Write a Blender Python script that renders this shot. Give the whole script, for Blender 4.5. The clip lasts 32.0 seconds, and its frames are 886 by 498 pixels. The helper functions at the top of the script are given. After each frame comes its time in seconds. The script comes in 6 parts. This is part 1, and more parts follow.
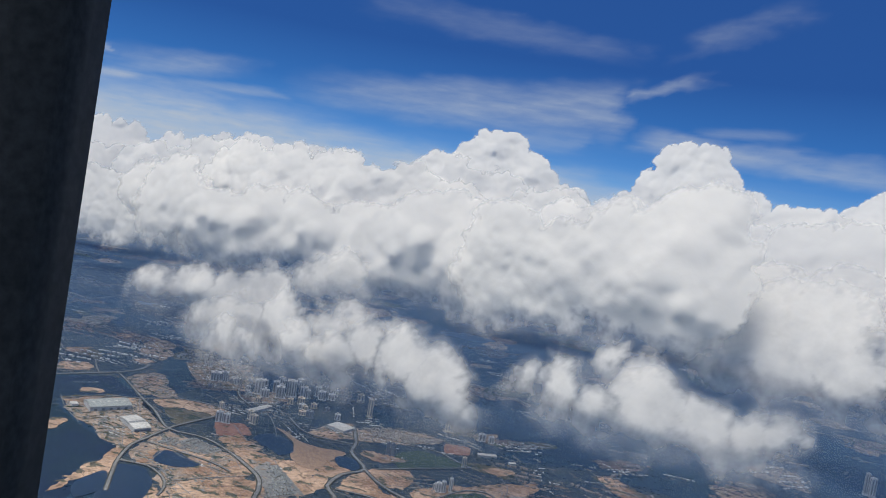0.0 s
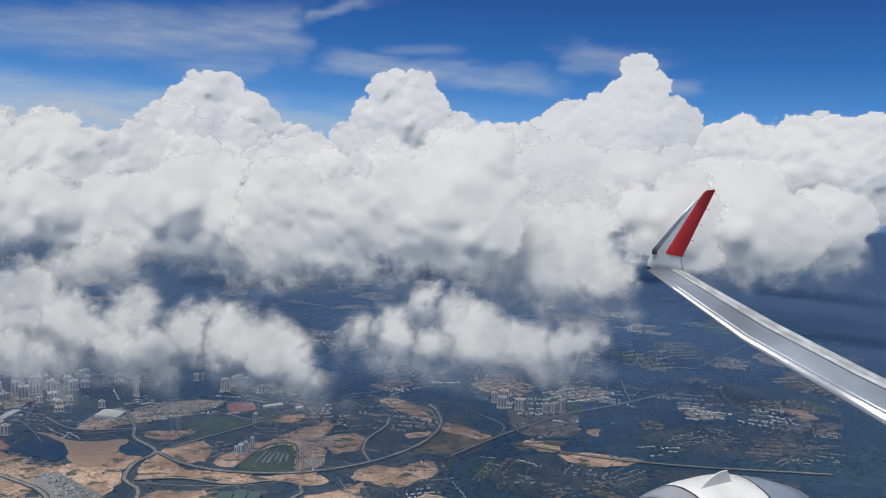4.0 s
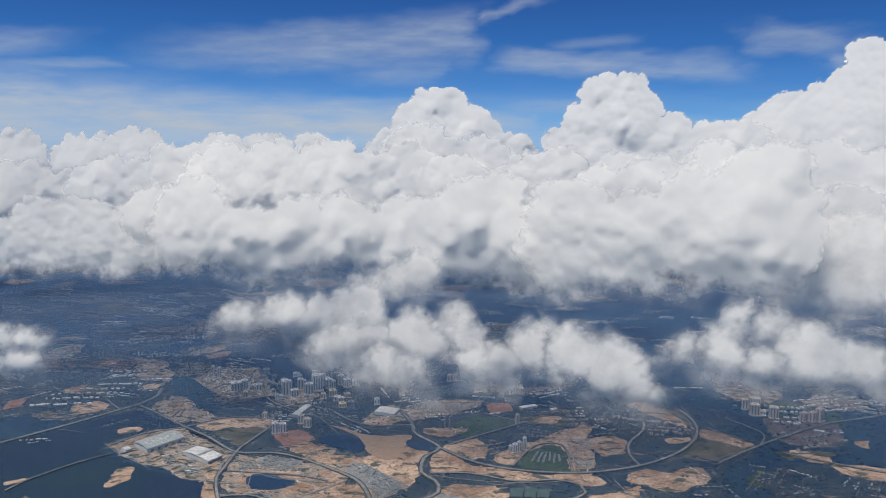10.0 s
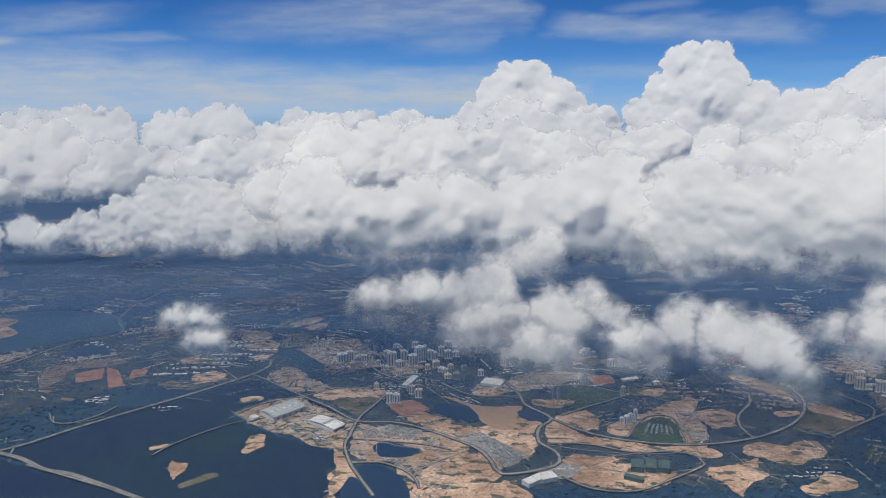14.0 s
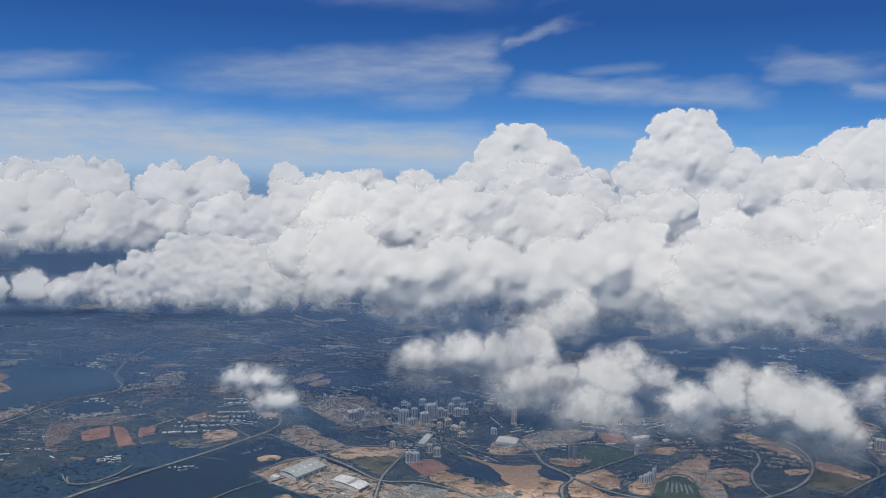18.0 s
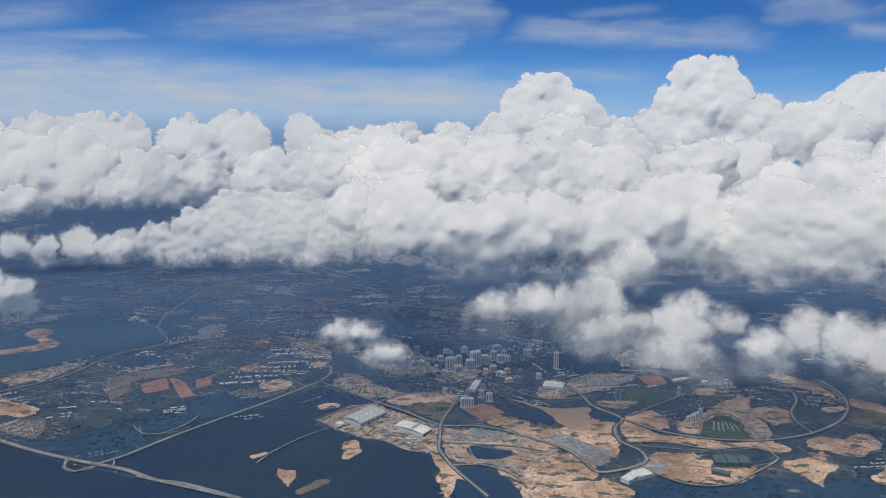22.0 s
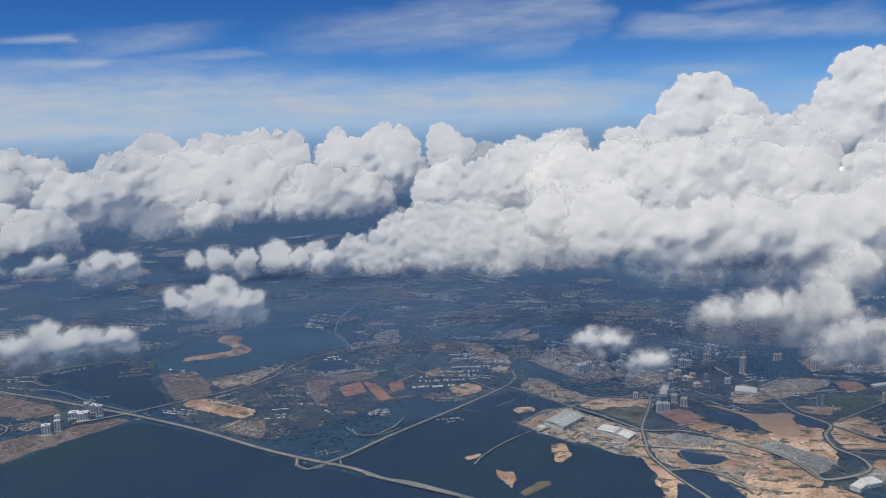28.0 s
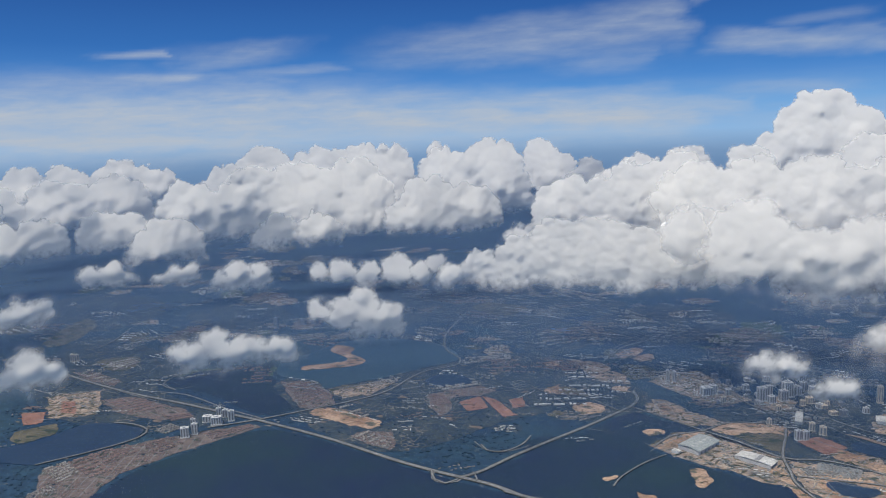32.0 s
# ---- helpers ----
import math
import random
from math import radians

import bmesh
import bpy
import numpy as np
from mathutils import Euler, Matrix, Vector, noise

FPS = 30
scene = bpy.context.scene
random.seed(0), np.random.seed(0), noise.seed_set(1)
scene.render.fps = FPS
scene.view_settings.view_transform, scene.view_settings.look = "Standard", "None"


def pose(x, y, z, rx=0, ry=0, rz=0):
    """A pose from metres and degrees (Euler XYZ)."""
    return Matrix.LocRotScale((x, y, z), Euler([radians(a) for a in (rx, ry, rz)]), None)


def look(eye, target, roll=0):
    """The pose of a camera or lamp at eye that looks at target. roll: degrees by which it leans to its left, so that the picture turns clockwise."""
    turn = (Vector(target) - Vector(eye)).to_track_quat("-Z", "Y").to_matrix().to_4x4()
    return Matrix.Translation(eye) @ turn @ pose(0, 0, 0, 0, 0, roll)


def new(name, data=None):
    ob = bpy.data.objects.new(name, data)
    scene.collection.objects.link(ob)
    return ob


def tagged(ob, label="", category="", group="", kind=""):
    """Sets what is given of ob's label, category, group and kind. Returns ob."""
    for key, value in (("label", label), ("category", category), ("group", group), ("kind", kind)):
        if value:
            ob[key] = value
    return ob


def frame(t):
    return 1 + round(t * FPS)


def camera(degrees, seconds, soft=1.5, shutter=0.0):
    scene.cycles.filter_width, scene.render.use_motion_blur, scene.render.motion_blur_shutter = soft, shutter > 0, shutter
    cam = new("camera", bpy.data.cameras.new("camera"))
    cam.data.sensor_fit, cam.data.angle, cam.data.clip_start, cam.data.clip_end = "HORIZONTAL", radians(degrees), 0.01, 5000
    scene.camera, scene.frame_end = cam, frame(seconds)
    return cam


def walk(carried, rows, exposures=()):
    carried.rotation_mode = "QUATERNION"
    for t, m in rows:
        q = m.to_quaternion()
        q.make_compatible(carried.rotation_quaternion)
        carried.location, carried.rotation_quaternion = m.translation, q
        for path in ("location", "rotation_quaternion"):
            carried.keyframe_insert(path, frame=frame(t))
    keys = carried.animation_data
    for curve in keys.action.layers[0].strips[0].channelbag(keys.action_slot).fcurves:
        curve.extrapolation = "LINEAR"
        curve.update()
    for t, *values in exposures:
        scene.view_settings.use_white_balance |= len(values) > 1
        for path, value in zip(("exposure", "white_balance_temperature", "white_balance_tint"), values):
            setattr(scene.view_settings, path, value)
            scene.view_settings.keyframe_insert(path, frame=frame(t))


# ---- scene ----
cam = camera(61.36, 32.0, soft=1.0)
# seconds, eye, point looked at, lean
PATH = [
    (0.0, (256.00, 83.86, 251.57), (113.73, 562.06, 218.59), 9.389),
    (0.5, (247.84, 81.66, 253.38), (132.98, 567.34, 222.96), 1.130),
    (1.0, (239.69, 79.43, 255.16), (164.67, 572.17, 215.45), -0.997),
    (1.5, (231.57, 77.15, 256.93), (177.40, 571.01, 200.65), -1.757),
    (2.0, (223.47, 74.84, 258.68), (186.65, 569.62, 196.73), -0.739),
    (2.5, (215.39, 72.49, 260.41), (220.82, 567.63, 191.04), 1.024),
    (3.0, (207.32, 70.11, 262.12), (237.29, 565.22, 199.10), 1.538),
    (3.5, (199.27, 67.69, 263.81), (250.22, 560.81, 198.68), 2.813),
    (5.5, (167.22, 57.72, 270.39), (237.68, 550.68, 225.36), 3.260),
    (6.0, (159.23, 55.16, 271.99), (211.77, 548.63, 210.94), 2.873),
    (6.5, (151.26, 52.57, 273.57), (178.87, 547.60, 208.90), 2.637),
    (7.0, (143.29, 49.95, 275.13), (152.78, 545.56, 209.69), 1.682),
    (7.5, (135.33, 47.32, 276.67), (124.96, 542.39, 207.44), 1.495),
    (8.0, (127.38, 44.65, 278.19), (105.51, 539.29, 208.49), 0.974),
    (8.5, (119.43, 41.97, 279.70), (88.45, 536.19, 210.52), 0.573),
    (9.0, (111.49, 39.27, 281.18), (70.99, 532.11, 207.20), 1.000),
    (9.5, (103.54, 36.55, 282.65), (61.52, 530.12, 214.67), 0.737),
    (10.0, (95.60, 33.81, 284.09), (50.51, 526.87, 214.37), 0.652),
    (10.5, (87.66, 31.05, 285.52), (30.77, 522.62, 213.95), 0.219),
    (11.0, (79.72, 28.28, 286.93), (17.98, 519.34, 215.84), 0.384),
    (11.5, (71.78, 25.50, 288.32), (12.43, 516.82, 217.06), 1.086),
    (12.0, (63.83, 22.70, 289.70), (2.27, 512.81, 212.23), 1.091),
    (12.5, (55.88, 19.89, 291.05), (-11.98, 507.78, 205.27), 0.666),
    (13.0, (47.92, 17.07, 292.39), (-25.36, 504.00, 205.62), 0.339),
    (13.5, (39.96, 14.24, 293.70), (-37.11, 500.31, 205.40), 0.265),
    (14.0, (31.99, 11.41, 295.00), (-41.58, 497.46, 203.70), -0.175),
    (14.5, (24.01, 8.56, 296.28), (-49.76, 495.14, 207.97), -0.396),
    (16.5, (-8.03, -2.86, 301.20), (-79.49, 486.44, 227.20), -0.753),
    (17.0, (-16.07, -5.72, 302.39), (-85.97, 484.24, 231.33), 0.189),
    (17.5, (-24.13, -8.58, 303.55), (-87.36, 482.80, 236.09), 0.309),
    (18.0, (-32.20, -11.44, 304.70), (-78.03, 483.23, 248.09), 1.061),
    (18.5, (-40.30, -14.29, 305.83), (-90.36, 479.13, 242.41), 1.749),
    (19.0, (-48.41, -17.15, 306.94), (-96.37, 476.74, 245.46), 2.220),
    (19.5, (-56.54, -19.99, 308.03), (-102.62, 473.04, 238.78), 2.259),
    (20.0, (-64.70, -22.83, 309.10), (-118.02, 468.69, 234.48), 0.927),
    (20.5, (-72.88, -25.66, 310.15), (-120.81, 464.42, 223.44), 0.683),
    (21.0, (-81.08, -28.49, 311.19), (-118.12, 463.08, 227.62), 0.376),
    (21.5, (-89.31, -31.30, 312.20), (-128.47, 460.40, 230.36), 0.238),
    (22.0, (-97.56, -34.10, 313.20), (-134.34, 455.96, 221.09), 0.321),
    (22.5, (-105.84, -36.90, 314.18), (-145.33, 453.37, 224.30), 0.356),
    (23.0, (-114.15, -39.67, 315.14), (-159.18, 450.42, 226.94), -0.341),
    (23.5, (-122.49, -42.43, 316.08), (-176.33, 447.45, 231.72), -1.523),
    (24.0, (-130.86, -45.18, 317.00), (-173.41, 444.57, 225.69), -0.928),
    (24.5, (-139.26, -47.91, 317.90), (-178.66, 441.34, 222.61), -1.467),
    (25.0, (-147.70, -50.62, 318.78), (-191.23, 438.52, 224.72), -2.143),
    (25.5, (-156.17, -53.31, 319.65), (-204.50, 435.52, 226.32), -1.692),
    (27.5, (-190.41, -63.85, 322.92), (-276.10, 420.31, 232.13), -1.866),
    (28.0, (-199.07, -66.43, 323.69), (-298.63, 415.33, 234.27), -2.138),
    (28.5, (-207.77, -68.98, 324.44), (-323.46, 408.03, 229.18), -2.792),
    (29.0, (-216.51, -71.50, 325.18), (-351.67, 397.56, 216.94), -3.788),
    (29.5, (-225.30, -73.99, 325.89), (-376.29, 392.96, 230.18), -5.049),
    (30.0, (-234.13, -76.45, 326.59), (-378.86, 393.88, 238.01), -4.941),
    (30.5, (-243.00, -78.88, 327.26), (-391.04, 392.00, 247.53), -4.716),
    (31.0, (-251.93, -81.27, 327.92), (-411.98, 388.58, 267.72), -4.851),
    (31.5, (-260.90, -83.64, 328.56), (-412.85, 386.94, 254.61), -3.309),
    (32.0, (-269.92, -85.96, 329.18), (-410.48, 387.31, 250.12), -1.729),
]
walk(cam, [(t, look(eye, target, roll)) for t, eye, target, roll in PATH], [(0.0, 0.10), (28.0, 0.12), (29.0, 0.2), (30.0, 0.24), (31.0, 0.12), (32.0, 0.12)])

# ---- light ----
SUN_AZ, SUN_EL = 228.0, 70.0          # bearing from +y towards +x, and height, in degrees
world = bpy.data.worlds.new("sky")
scene.world = world
world.use_nodes = True
wn = world.node_tree
sky = wn.nodes.new("ShaderNodeTexSky")
sky.sky_type = "NISHITA"
sky.sun_disc = False
sky.sun_elevation = radians(SUN_EL)
sky.sun_rotation = radians(SUN_AZ)
sky.altitude = 3000
sky.air_density, sky.dust_density, sky.ozone_density = 1.0, 0.5, 2.6
wn.nodes["Background"].inputs["Strength"].default_value = 0.105
wn.links.new(sky.outputs[0], wn.nodes["Background"].inputs["Color"])
sun_data = bpy.data.lights.new("sun", "SUN")
sun_data.energy, sun_data.angle, sun_data.color = 3.8, radians(28), (1.0, 0.945, 0.85)
sun = new("sun", sun_data)
to_sun = Vector((math.sin(radians(SUN_AZ)) * math.cos(radians(SUN_EL)), math.cos(radians(SUN_AZ)) * math.cos(radians(SUN_EL)), math.sin(radians(SUN_EL))))
sun.matrix_basis = look(to_sun * 2000, (0, 0, 0))


# ---- materials ----
def material(name, low, high, scale=0.05, rough=0.9, bump=0.0, fine=None, metal=0.0, detail=8.0, spread=(0.35, 0.65), spots=None, each=0.0, tracks=None):
    """Two colours mixed by noise at two scales in world metres; spots: (colour, scale, share) of a third; each: brightness that varies from piece to piece;
    tracks: (colour, scale, share) of winding lines."""
    m = bpy.data.materials.new(name)
    m.use_nodes = True
    n, k = m.node_tree.nodes, m.node_tree.links
    b = n["Principled BSDF"]
    b.inputs["Roughness"].default_value, b.inputs["Metallic"].default_value = rough, metal
    b.inputs["Specular IOR Level"].default_value = 0.25
    geo = n.new("ShaderNodeNewGeometry")
    big = n.new("ShaderNodeTexNoise")
    big.inputs["Scale"].default_value, big.inputs["Detail"].default_value = scale, detail
    big.inputs["Roughness"].default_value = 0.62
    k.new(geo.outputs["Position"], big.inputs["Vector"])
    ramp = n.new("ShaderNodeMapRange")
    ramp.inputs["From Min"].default_value, ramp.inputs["From Max"].default_value = spread
    k.new(big.outputs["Fac"], ramp.inputs["Value"])
    mix = n.new("ShaderNodeMix")
    mix.data_type = "RGBA"
    mix.inputs["A"].default_value, mix.inputs["B"].default_value = (*low, 1), (*high, 1)
    k.new(ramp.outputs[0], mix.inputs["Factor"])
    out = mix.outputs["Result"]
    small = n.new("ShaderNodeTexNoise")
    small.inputs["Scale"].default_value, small.inputs["Detail"].default_value = fine or scale * 9, 4
    k.new(geo.outputs["Position"], small.inputs["Vector"])
    if spots:
        sr = n.new("ShaderNodeMapRange")
        sn = n.new("ShaderNodeTexNoise")
        sn.inputs["Scale"].default_value, sn.inputs["Detail"].default_value = spots[1], 5
        longer = n.new("ShaderNodeMapping")
        longer.inputs["Scale"].default_value, longer.inputs["Rotation"].default_value = (0.75, 1.35, 1.0), (0, 0, 0.35)
        k.new(geo.outputs["Position"], longer.inputs["Vector"])
        k.new(longer.outputs[0], sn.inputs["Vector"])
        sr.inputs["From Min"].default_value, sr.inputs["From Max"].default_value = 1 - spots[2], 1.04 - spots[2]
        k.new(sn.outputs["Fac"], sr.inputs["Value"])
        sm = n.new("ShaderNodeMix")
        sm.data_type = "RGBA"
        sm.inputs["B"].default_value = (*spots[0], 1)
        k.new(out, sm.inputs["A"])
        k.new(sr.outputs[0], sm.inputs["Factor"])
        out = sm.outputs["Result"]
    if tracks:
        wave = n.new("ShaderNodeTexNoise")
        wave.inputs["Scale"].default_value, wave.inputs["Detail"].default_value = tracks[1], 2.5
        k.new(geo.outputs["Position"], wave.inputs["Vector"])
        off = n.new("ShaderNodeMath")
        off.operation = "SUBTRACT"
        off.inputs[1].default_value = 0.5
        k.new(wave.outputs["Fac"], off.inputs[0])
        size = n.new("ShaderNodeMath")
        size.operation = "ABSOLUTE"
        k.new(off.outputs[0], size.inputs[0])
        tr = n.new("ShaderNodeMapRange")
        tr.inputs["From Min"].default_value, tr.inputs["From Max"].default_value = tracks[2], 0.0
        k.new(size.outputs[0], tr.inputs["Value"])
        tm = n.new("ShaderNodeMix")
        tm.data_type = "RGBA"
        tm.inputs["B"].default_value = (*tracks[0], 1)
        k.new(out, tm.inputs["A"])
        k.new(tr.outputs[0], tm.inputs["Factor"])
        out = tm.outputs["Result"]
    hsv = n.new("ShaderNodeHueSaturation")
    vr = n.new("ShaderNodeMapRange")
    vr.inputs["From Min"].default_value, vr.inputs["From Max"].default_value = 0.3, 0.7
    vr.inputs["To Min"].default_value, vr.inputs["To Max"].default_value = 0.68, 1.32
    k.new(small.outputs["Fac"], vr.inputs["Value"])
    value = vr.outputs[0]
    if each:
        info = n.new("ShaderNodeObjectInfo")
        er = n.new("ShaderNodeMapRange")
        er.inputs["To Min"].default_value, er.inputs["To Max"].default_value = 1 - each, 1 + each
        k.new(info.outputs["Random"], er.inputs["Value"])
        mul = n.new("ShaderNodeMath")
        mul.operation = "MULTIPLY"
        k.new(value, mul.inputs[0])
        k.new(er.outputs[0], mul.inputs[1])
        value = mul.outputs[0]
    k.new(value, hsv.inputs["Value"])
    k.new(out, hsv.inputs["Color"])
    k.new(hsv.outputs[0], b.inputs["Base Color"])
    if bump:
        bn = n.new("ShaderNodeBump")
        bn.inputs["Strength"].default_value, bn.inputs["Distance"].default_value = min(bump, 1.0), bump
        k.new(small.outputs["Fac"], bn.inputs["Height"])
        k.new(bn.outputs[0], b.inputs["Normal"])
    return m


# blue of distant haze is mixed into the ground, forest and fallow colours
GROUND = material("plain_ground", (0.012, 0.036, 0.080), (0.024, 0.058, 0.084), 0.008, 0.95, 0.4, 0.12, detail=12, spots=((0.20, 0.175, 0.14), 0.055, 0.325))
# navy tone paints soft cloud shadows between the greener parts
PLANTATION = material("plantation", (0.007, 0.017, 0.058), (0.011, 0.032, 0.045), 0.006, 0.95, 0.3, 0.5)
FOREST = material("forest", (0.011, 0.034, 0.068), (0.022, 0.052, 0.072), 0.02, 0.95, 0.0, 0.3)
EARTH = material("bare_earth", (0.27, 0.165, 0.105), (0.55, 0.385, 0.265), 0.024, 0.95, 0.6, 0.35, detail=10, spread=(0.38, 0.62), spots=((0.10, 0.10, 0.07), 0.08, 0.44), tracks=((0.20, 0.145, 0.10), 0.045, 0.014))
SITE = material("building_land", (0.20, 0.155, 0.118), (0.43, 0.32, 0.235), 0.05, 0.95, 0.5, 0.5, spots=((0.065, 0.08, 0.065), 0.12, 0.455), tracks=((0.46, 0.41, 0.35), 0.06, 0.016))
RED = material("red_soil", (0.23, 0.115, 0.085), (0.33, 0.18, 0.135), 0.06, 0.95, 0.4, 0.5, spots=((0.06, 0.07, 0.045), 0.09, 0.38), tracks=((0.16, 0.10, 0.07), 0.07, 0.016))
HOUSING = material("housing_land", (0.10, 0.082, 0.076), (0.18, 0.138, 0.125), 0.06, 0.9, 0.3, 0.6, spots=((0.045, 0.055, 0.045), 0.08, 0.43), tracks=((0.20, 0.18, 0.16), 0.08, 0.016))
SCRUB = material("scrub", (0.065, 0.068, 0.048), (0.16, 0.135, 0.09), 0.04, 0.95, 0.4, 0.4, spots=((0.035, 0.05, 0.035), 0.07, 0.45))
PAVED = material("paving", (0.17, 0.17, 0.165), (0.27, 0.265, 0.25), 0.05, 0.9, 0.0, 0.8, tracks=((0.36, 0.35, 0.33), 0.05, 0.012))
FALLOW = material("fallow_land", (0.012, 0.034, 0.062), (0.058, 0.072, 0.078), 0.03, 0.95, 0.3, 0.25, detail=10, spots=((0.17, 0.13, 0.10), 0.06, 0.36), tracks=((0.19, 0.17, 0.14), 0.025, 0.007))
GRASS = material("grass", (0.035, 0.062, 0.042), (0.07, 0.095, 0.055), 0.05, 0.95, 0.3, 0.4)
ROAD = material("asphalt", (0.16, 0.165, 0.165), (0.27, 0.265, 0.25), 0.03, 0.9)
VERGE = material("road_verge", (0.04, 0.048, 0.04), (0.11, 0.10, 0.08), 0.08, 0.95)
LAKE = material("lake_water", (0.016, 0.050, 0.078), (0.026, 0.066, 0.090), 0.01, 0.3, 0.02, 0.5)
POND = material("pond_water", (0.009, 0.028, 0.066), (0.015, 0.038, 0.076), 0.02, 0.35, 0.02, 0.5)
MUD = material("muddy_water", (0.30, 0.20, 0.125), (0.37, 0.25, 0.16), 0.02, 0.45, 0.02, 0.5)
WHITE = material("white_render", (0.52, 0.52, 0.50), (0.66, 0.65, 0.63), 0.15, 0.8, each=0.1)
CREAM = material("cream_render", (0.60, 0.50, 0.37), (0.70, 0.60, 0.47), 0.15, 0.8, each=0.1)
PINK = material("pink_render", (0.52, 0.37, 0.29), (0.62, 0.47, 0.38), 0.15, 0.8, each=0.1)
GREY = material("grey_render", (0.20, 0.22, 0.25), (0.30, 0.31, 0.33), 0.15, 0.7, each=0.12)
STRIP = material("dark_glazing", (0.19, 0.20, 0.21), (0.30, 0.30, 0.29), 0.5, 0.4)
ROOF_RED = material("tiled_roof", (0.17, 0.112, 0.10), (0.26, 0.175, 0.155), 0.2, 0.85, each=0.2)
ROOF_GREY = material("grey_sheet_roof", (0.19, 0.205, 0.20), (0.30, 0.31, 0.30), 0.06, 0.6)
SHED_GREY = material("ribbed_shed_roof", (0.32, 0.345, 0.33), (0.42, 0.445, 0.42), 0.04, 0.6, 0.0, 0.9)
ROOF_WHITE = material("white_sheet_roof", (0.52, 0.51, 0.47), (0.70, 0.69, 0.65), 0.06, 0.6)
ROOF_GREEN = material("green_netting", (0.05, 0.085, 0.08), (0.085, 0.125, 0.115), 0.2, 0.8)


EVEN = 0.32


def even_out(n, k, normal, socket, share):
    """Light that has wandered inside a cloud leaves it more evenly than from a hard wall: part of the relief is lost towards the open sky."""
    away = n.new("ShaderNodeMix")
    away.data_type = "VECTOR"
    away.inputs["Factor"].default_value = share
    away.inputs[5].default_value = (0.0, -0.6, 0.8)
    k.new(normal, away.inputs[4])
    unit = n.new("ShaderNodeVectorMath")
    unit.operation = "NORMALIZE"
    k.new(away.outputs[1], unit.inputs[0])
    k.new(unit.outputs[0], socket)


def cloud_material(name, depth, grain, relief):
    """Cloud: light wanders some metres inside before it leaves again."""
    m = bpy.data.materials.new(name)
    m.use_nodes = True
    n, k = m.node_tree.nodes, m.node_tree.links
    d = n["Principled BSDF"]
    d.inputs["Base Color"].default_value = (0.915, 0.893, 0.85, 1)
    d.inputs["Roughness"].default_value, d.inputs["Specular IOR Level"].default_value = 1.0, 0.0
    d.inputs["Subsurface Weight"].default_value, d.inputs["Subsurface Scale"].default_value = 1.0, depth
    d.inputs["Subsurface Radius"].default_value = (1, 1, 1)
    geo = n.new("ShaderNodeNewGeometry")
    tex = n.new("ShaderNodeTexNoise")
    tex.inputs["Scale"].default_value, tex.inputs["Detail"].default_value = grain, 6
    bump = n.new("ShaderNodeBump")
    bump.inputs["Strength"].default_value, bump.inputs["Distance"].default_value = 0.6, relief
    k.new(geo.outputs["Position"], tex.inputs["Vector"])
    k.new(tex.outputs["Fac"], bump.inputs["Height"])
    even_out(n, k, bump.outputs[0], d.inputs["Normal"], EVEN)
    return m


def mist_material(name, grain, relief, fine=3.2, even=EVEN):
    """Soft skin of a cloud: white, as dense as the mesh says, with frayed edges."""
    m = bpy.data.materials.new(name)
    m.use_nodes = True
    n, k = m.node_tree.nodes, m.node_tree.links
    n.remove(n["Principled BSDF"])
    d, t, mix, fog = n.new("ShaderNodeBsdfDiffuse"), n.new("ShaderNodeBsdfTransparent"), n.new("ShaderNodeMixShader"), n.new("ShaderNodeAttribute")
    through_light, both = n.new("ShaderNodeBsdfTranslucent"), n.new("ShaderNodeMixShader")
    d.inputs["Color"].default_value = through_light.inputs["Color"].default_value = (0.915, 0.893, 0.85, 1)
    both.inputs[0].default_value = 0.45
    k.new(d.outputs[0], both.inputs[1])
    k.new(through_light.outputs[0], both.inputs[2])
    fog.attribute_name = "thickness"
    geo = n.new("ShaderNodeNewGeometry")
    tex = n.new("ShaderNodeTexNoise")
    tex.inputs["Scale"].default_value, tex.inputs["Detail"].default_value, tex.inputs["Roughness"].default_value = grain, fine, 0.52
    k.new(geo.outputs["Position"], tex.inputs["Vector"])
    bump = n.new("ShaderNodeBump")
    bump.inputs["Strength"].default_value, bump.inputs["Distance"].default_value = 0.18, relief
    k.new(tex.outputs["Fac"], bump.inputs["Height"])
    even_out(n, k, bump.outputs[0], d.inputs["Normal"], even)
    fray = n.new("ShaderNodeMath")
    fray.operation = "MULTIPLY_ADD"
    fray.inputs[1].default_value = 0.6
    k.new(tex.outputs["Fac"], fray.inputs[0])
    k.new(fog.outputs["Fac"], fray.inputs[2])
    ramp = n.new("ShaderNodeMapRange")
    ramp.interpolation_type = "SMOOTHSTEP"
    ramp.inputs["From Min"].default_value, ramp.inputs["From Max"].default_value = 0.30, 1.10
    k.new(fray.outputs[0], ramp.inputs["Value"])
    k.new(ramp.outputs[0], mix.inputs[0])
    k.new(t.outputs[0], mix.inputs[1])
    k.new(both.outputs[0], mix.inputs[2])
    k.new(mix.outputs[0], n["Material Output"].inputs["Surface"])
    return m


CLOUD_BODY = cloud_material("cloud_body", 8.0, 0.08, 4.0)
MIST = {"tower": mist_material("tower_skin", 0.10, 4.5), "bank": mist_material("bank_skin", 0.08, 4.0), "low": mist_material("low_skin", 0.05, 1.4, 4.5, 0.4), "small": mist_material("puff_skin", 0.10, 3.0)}


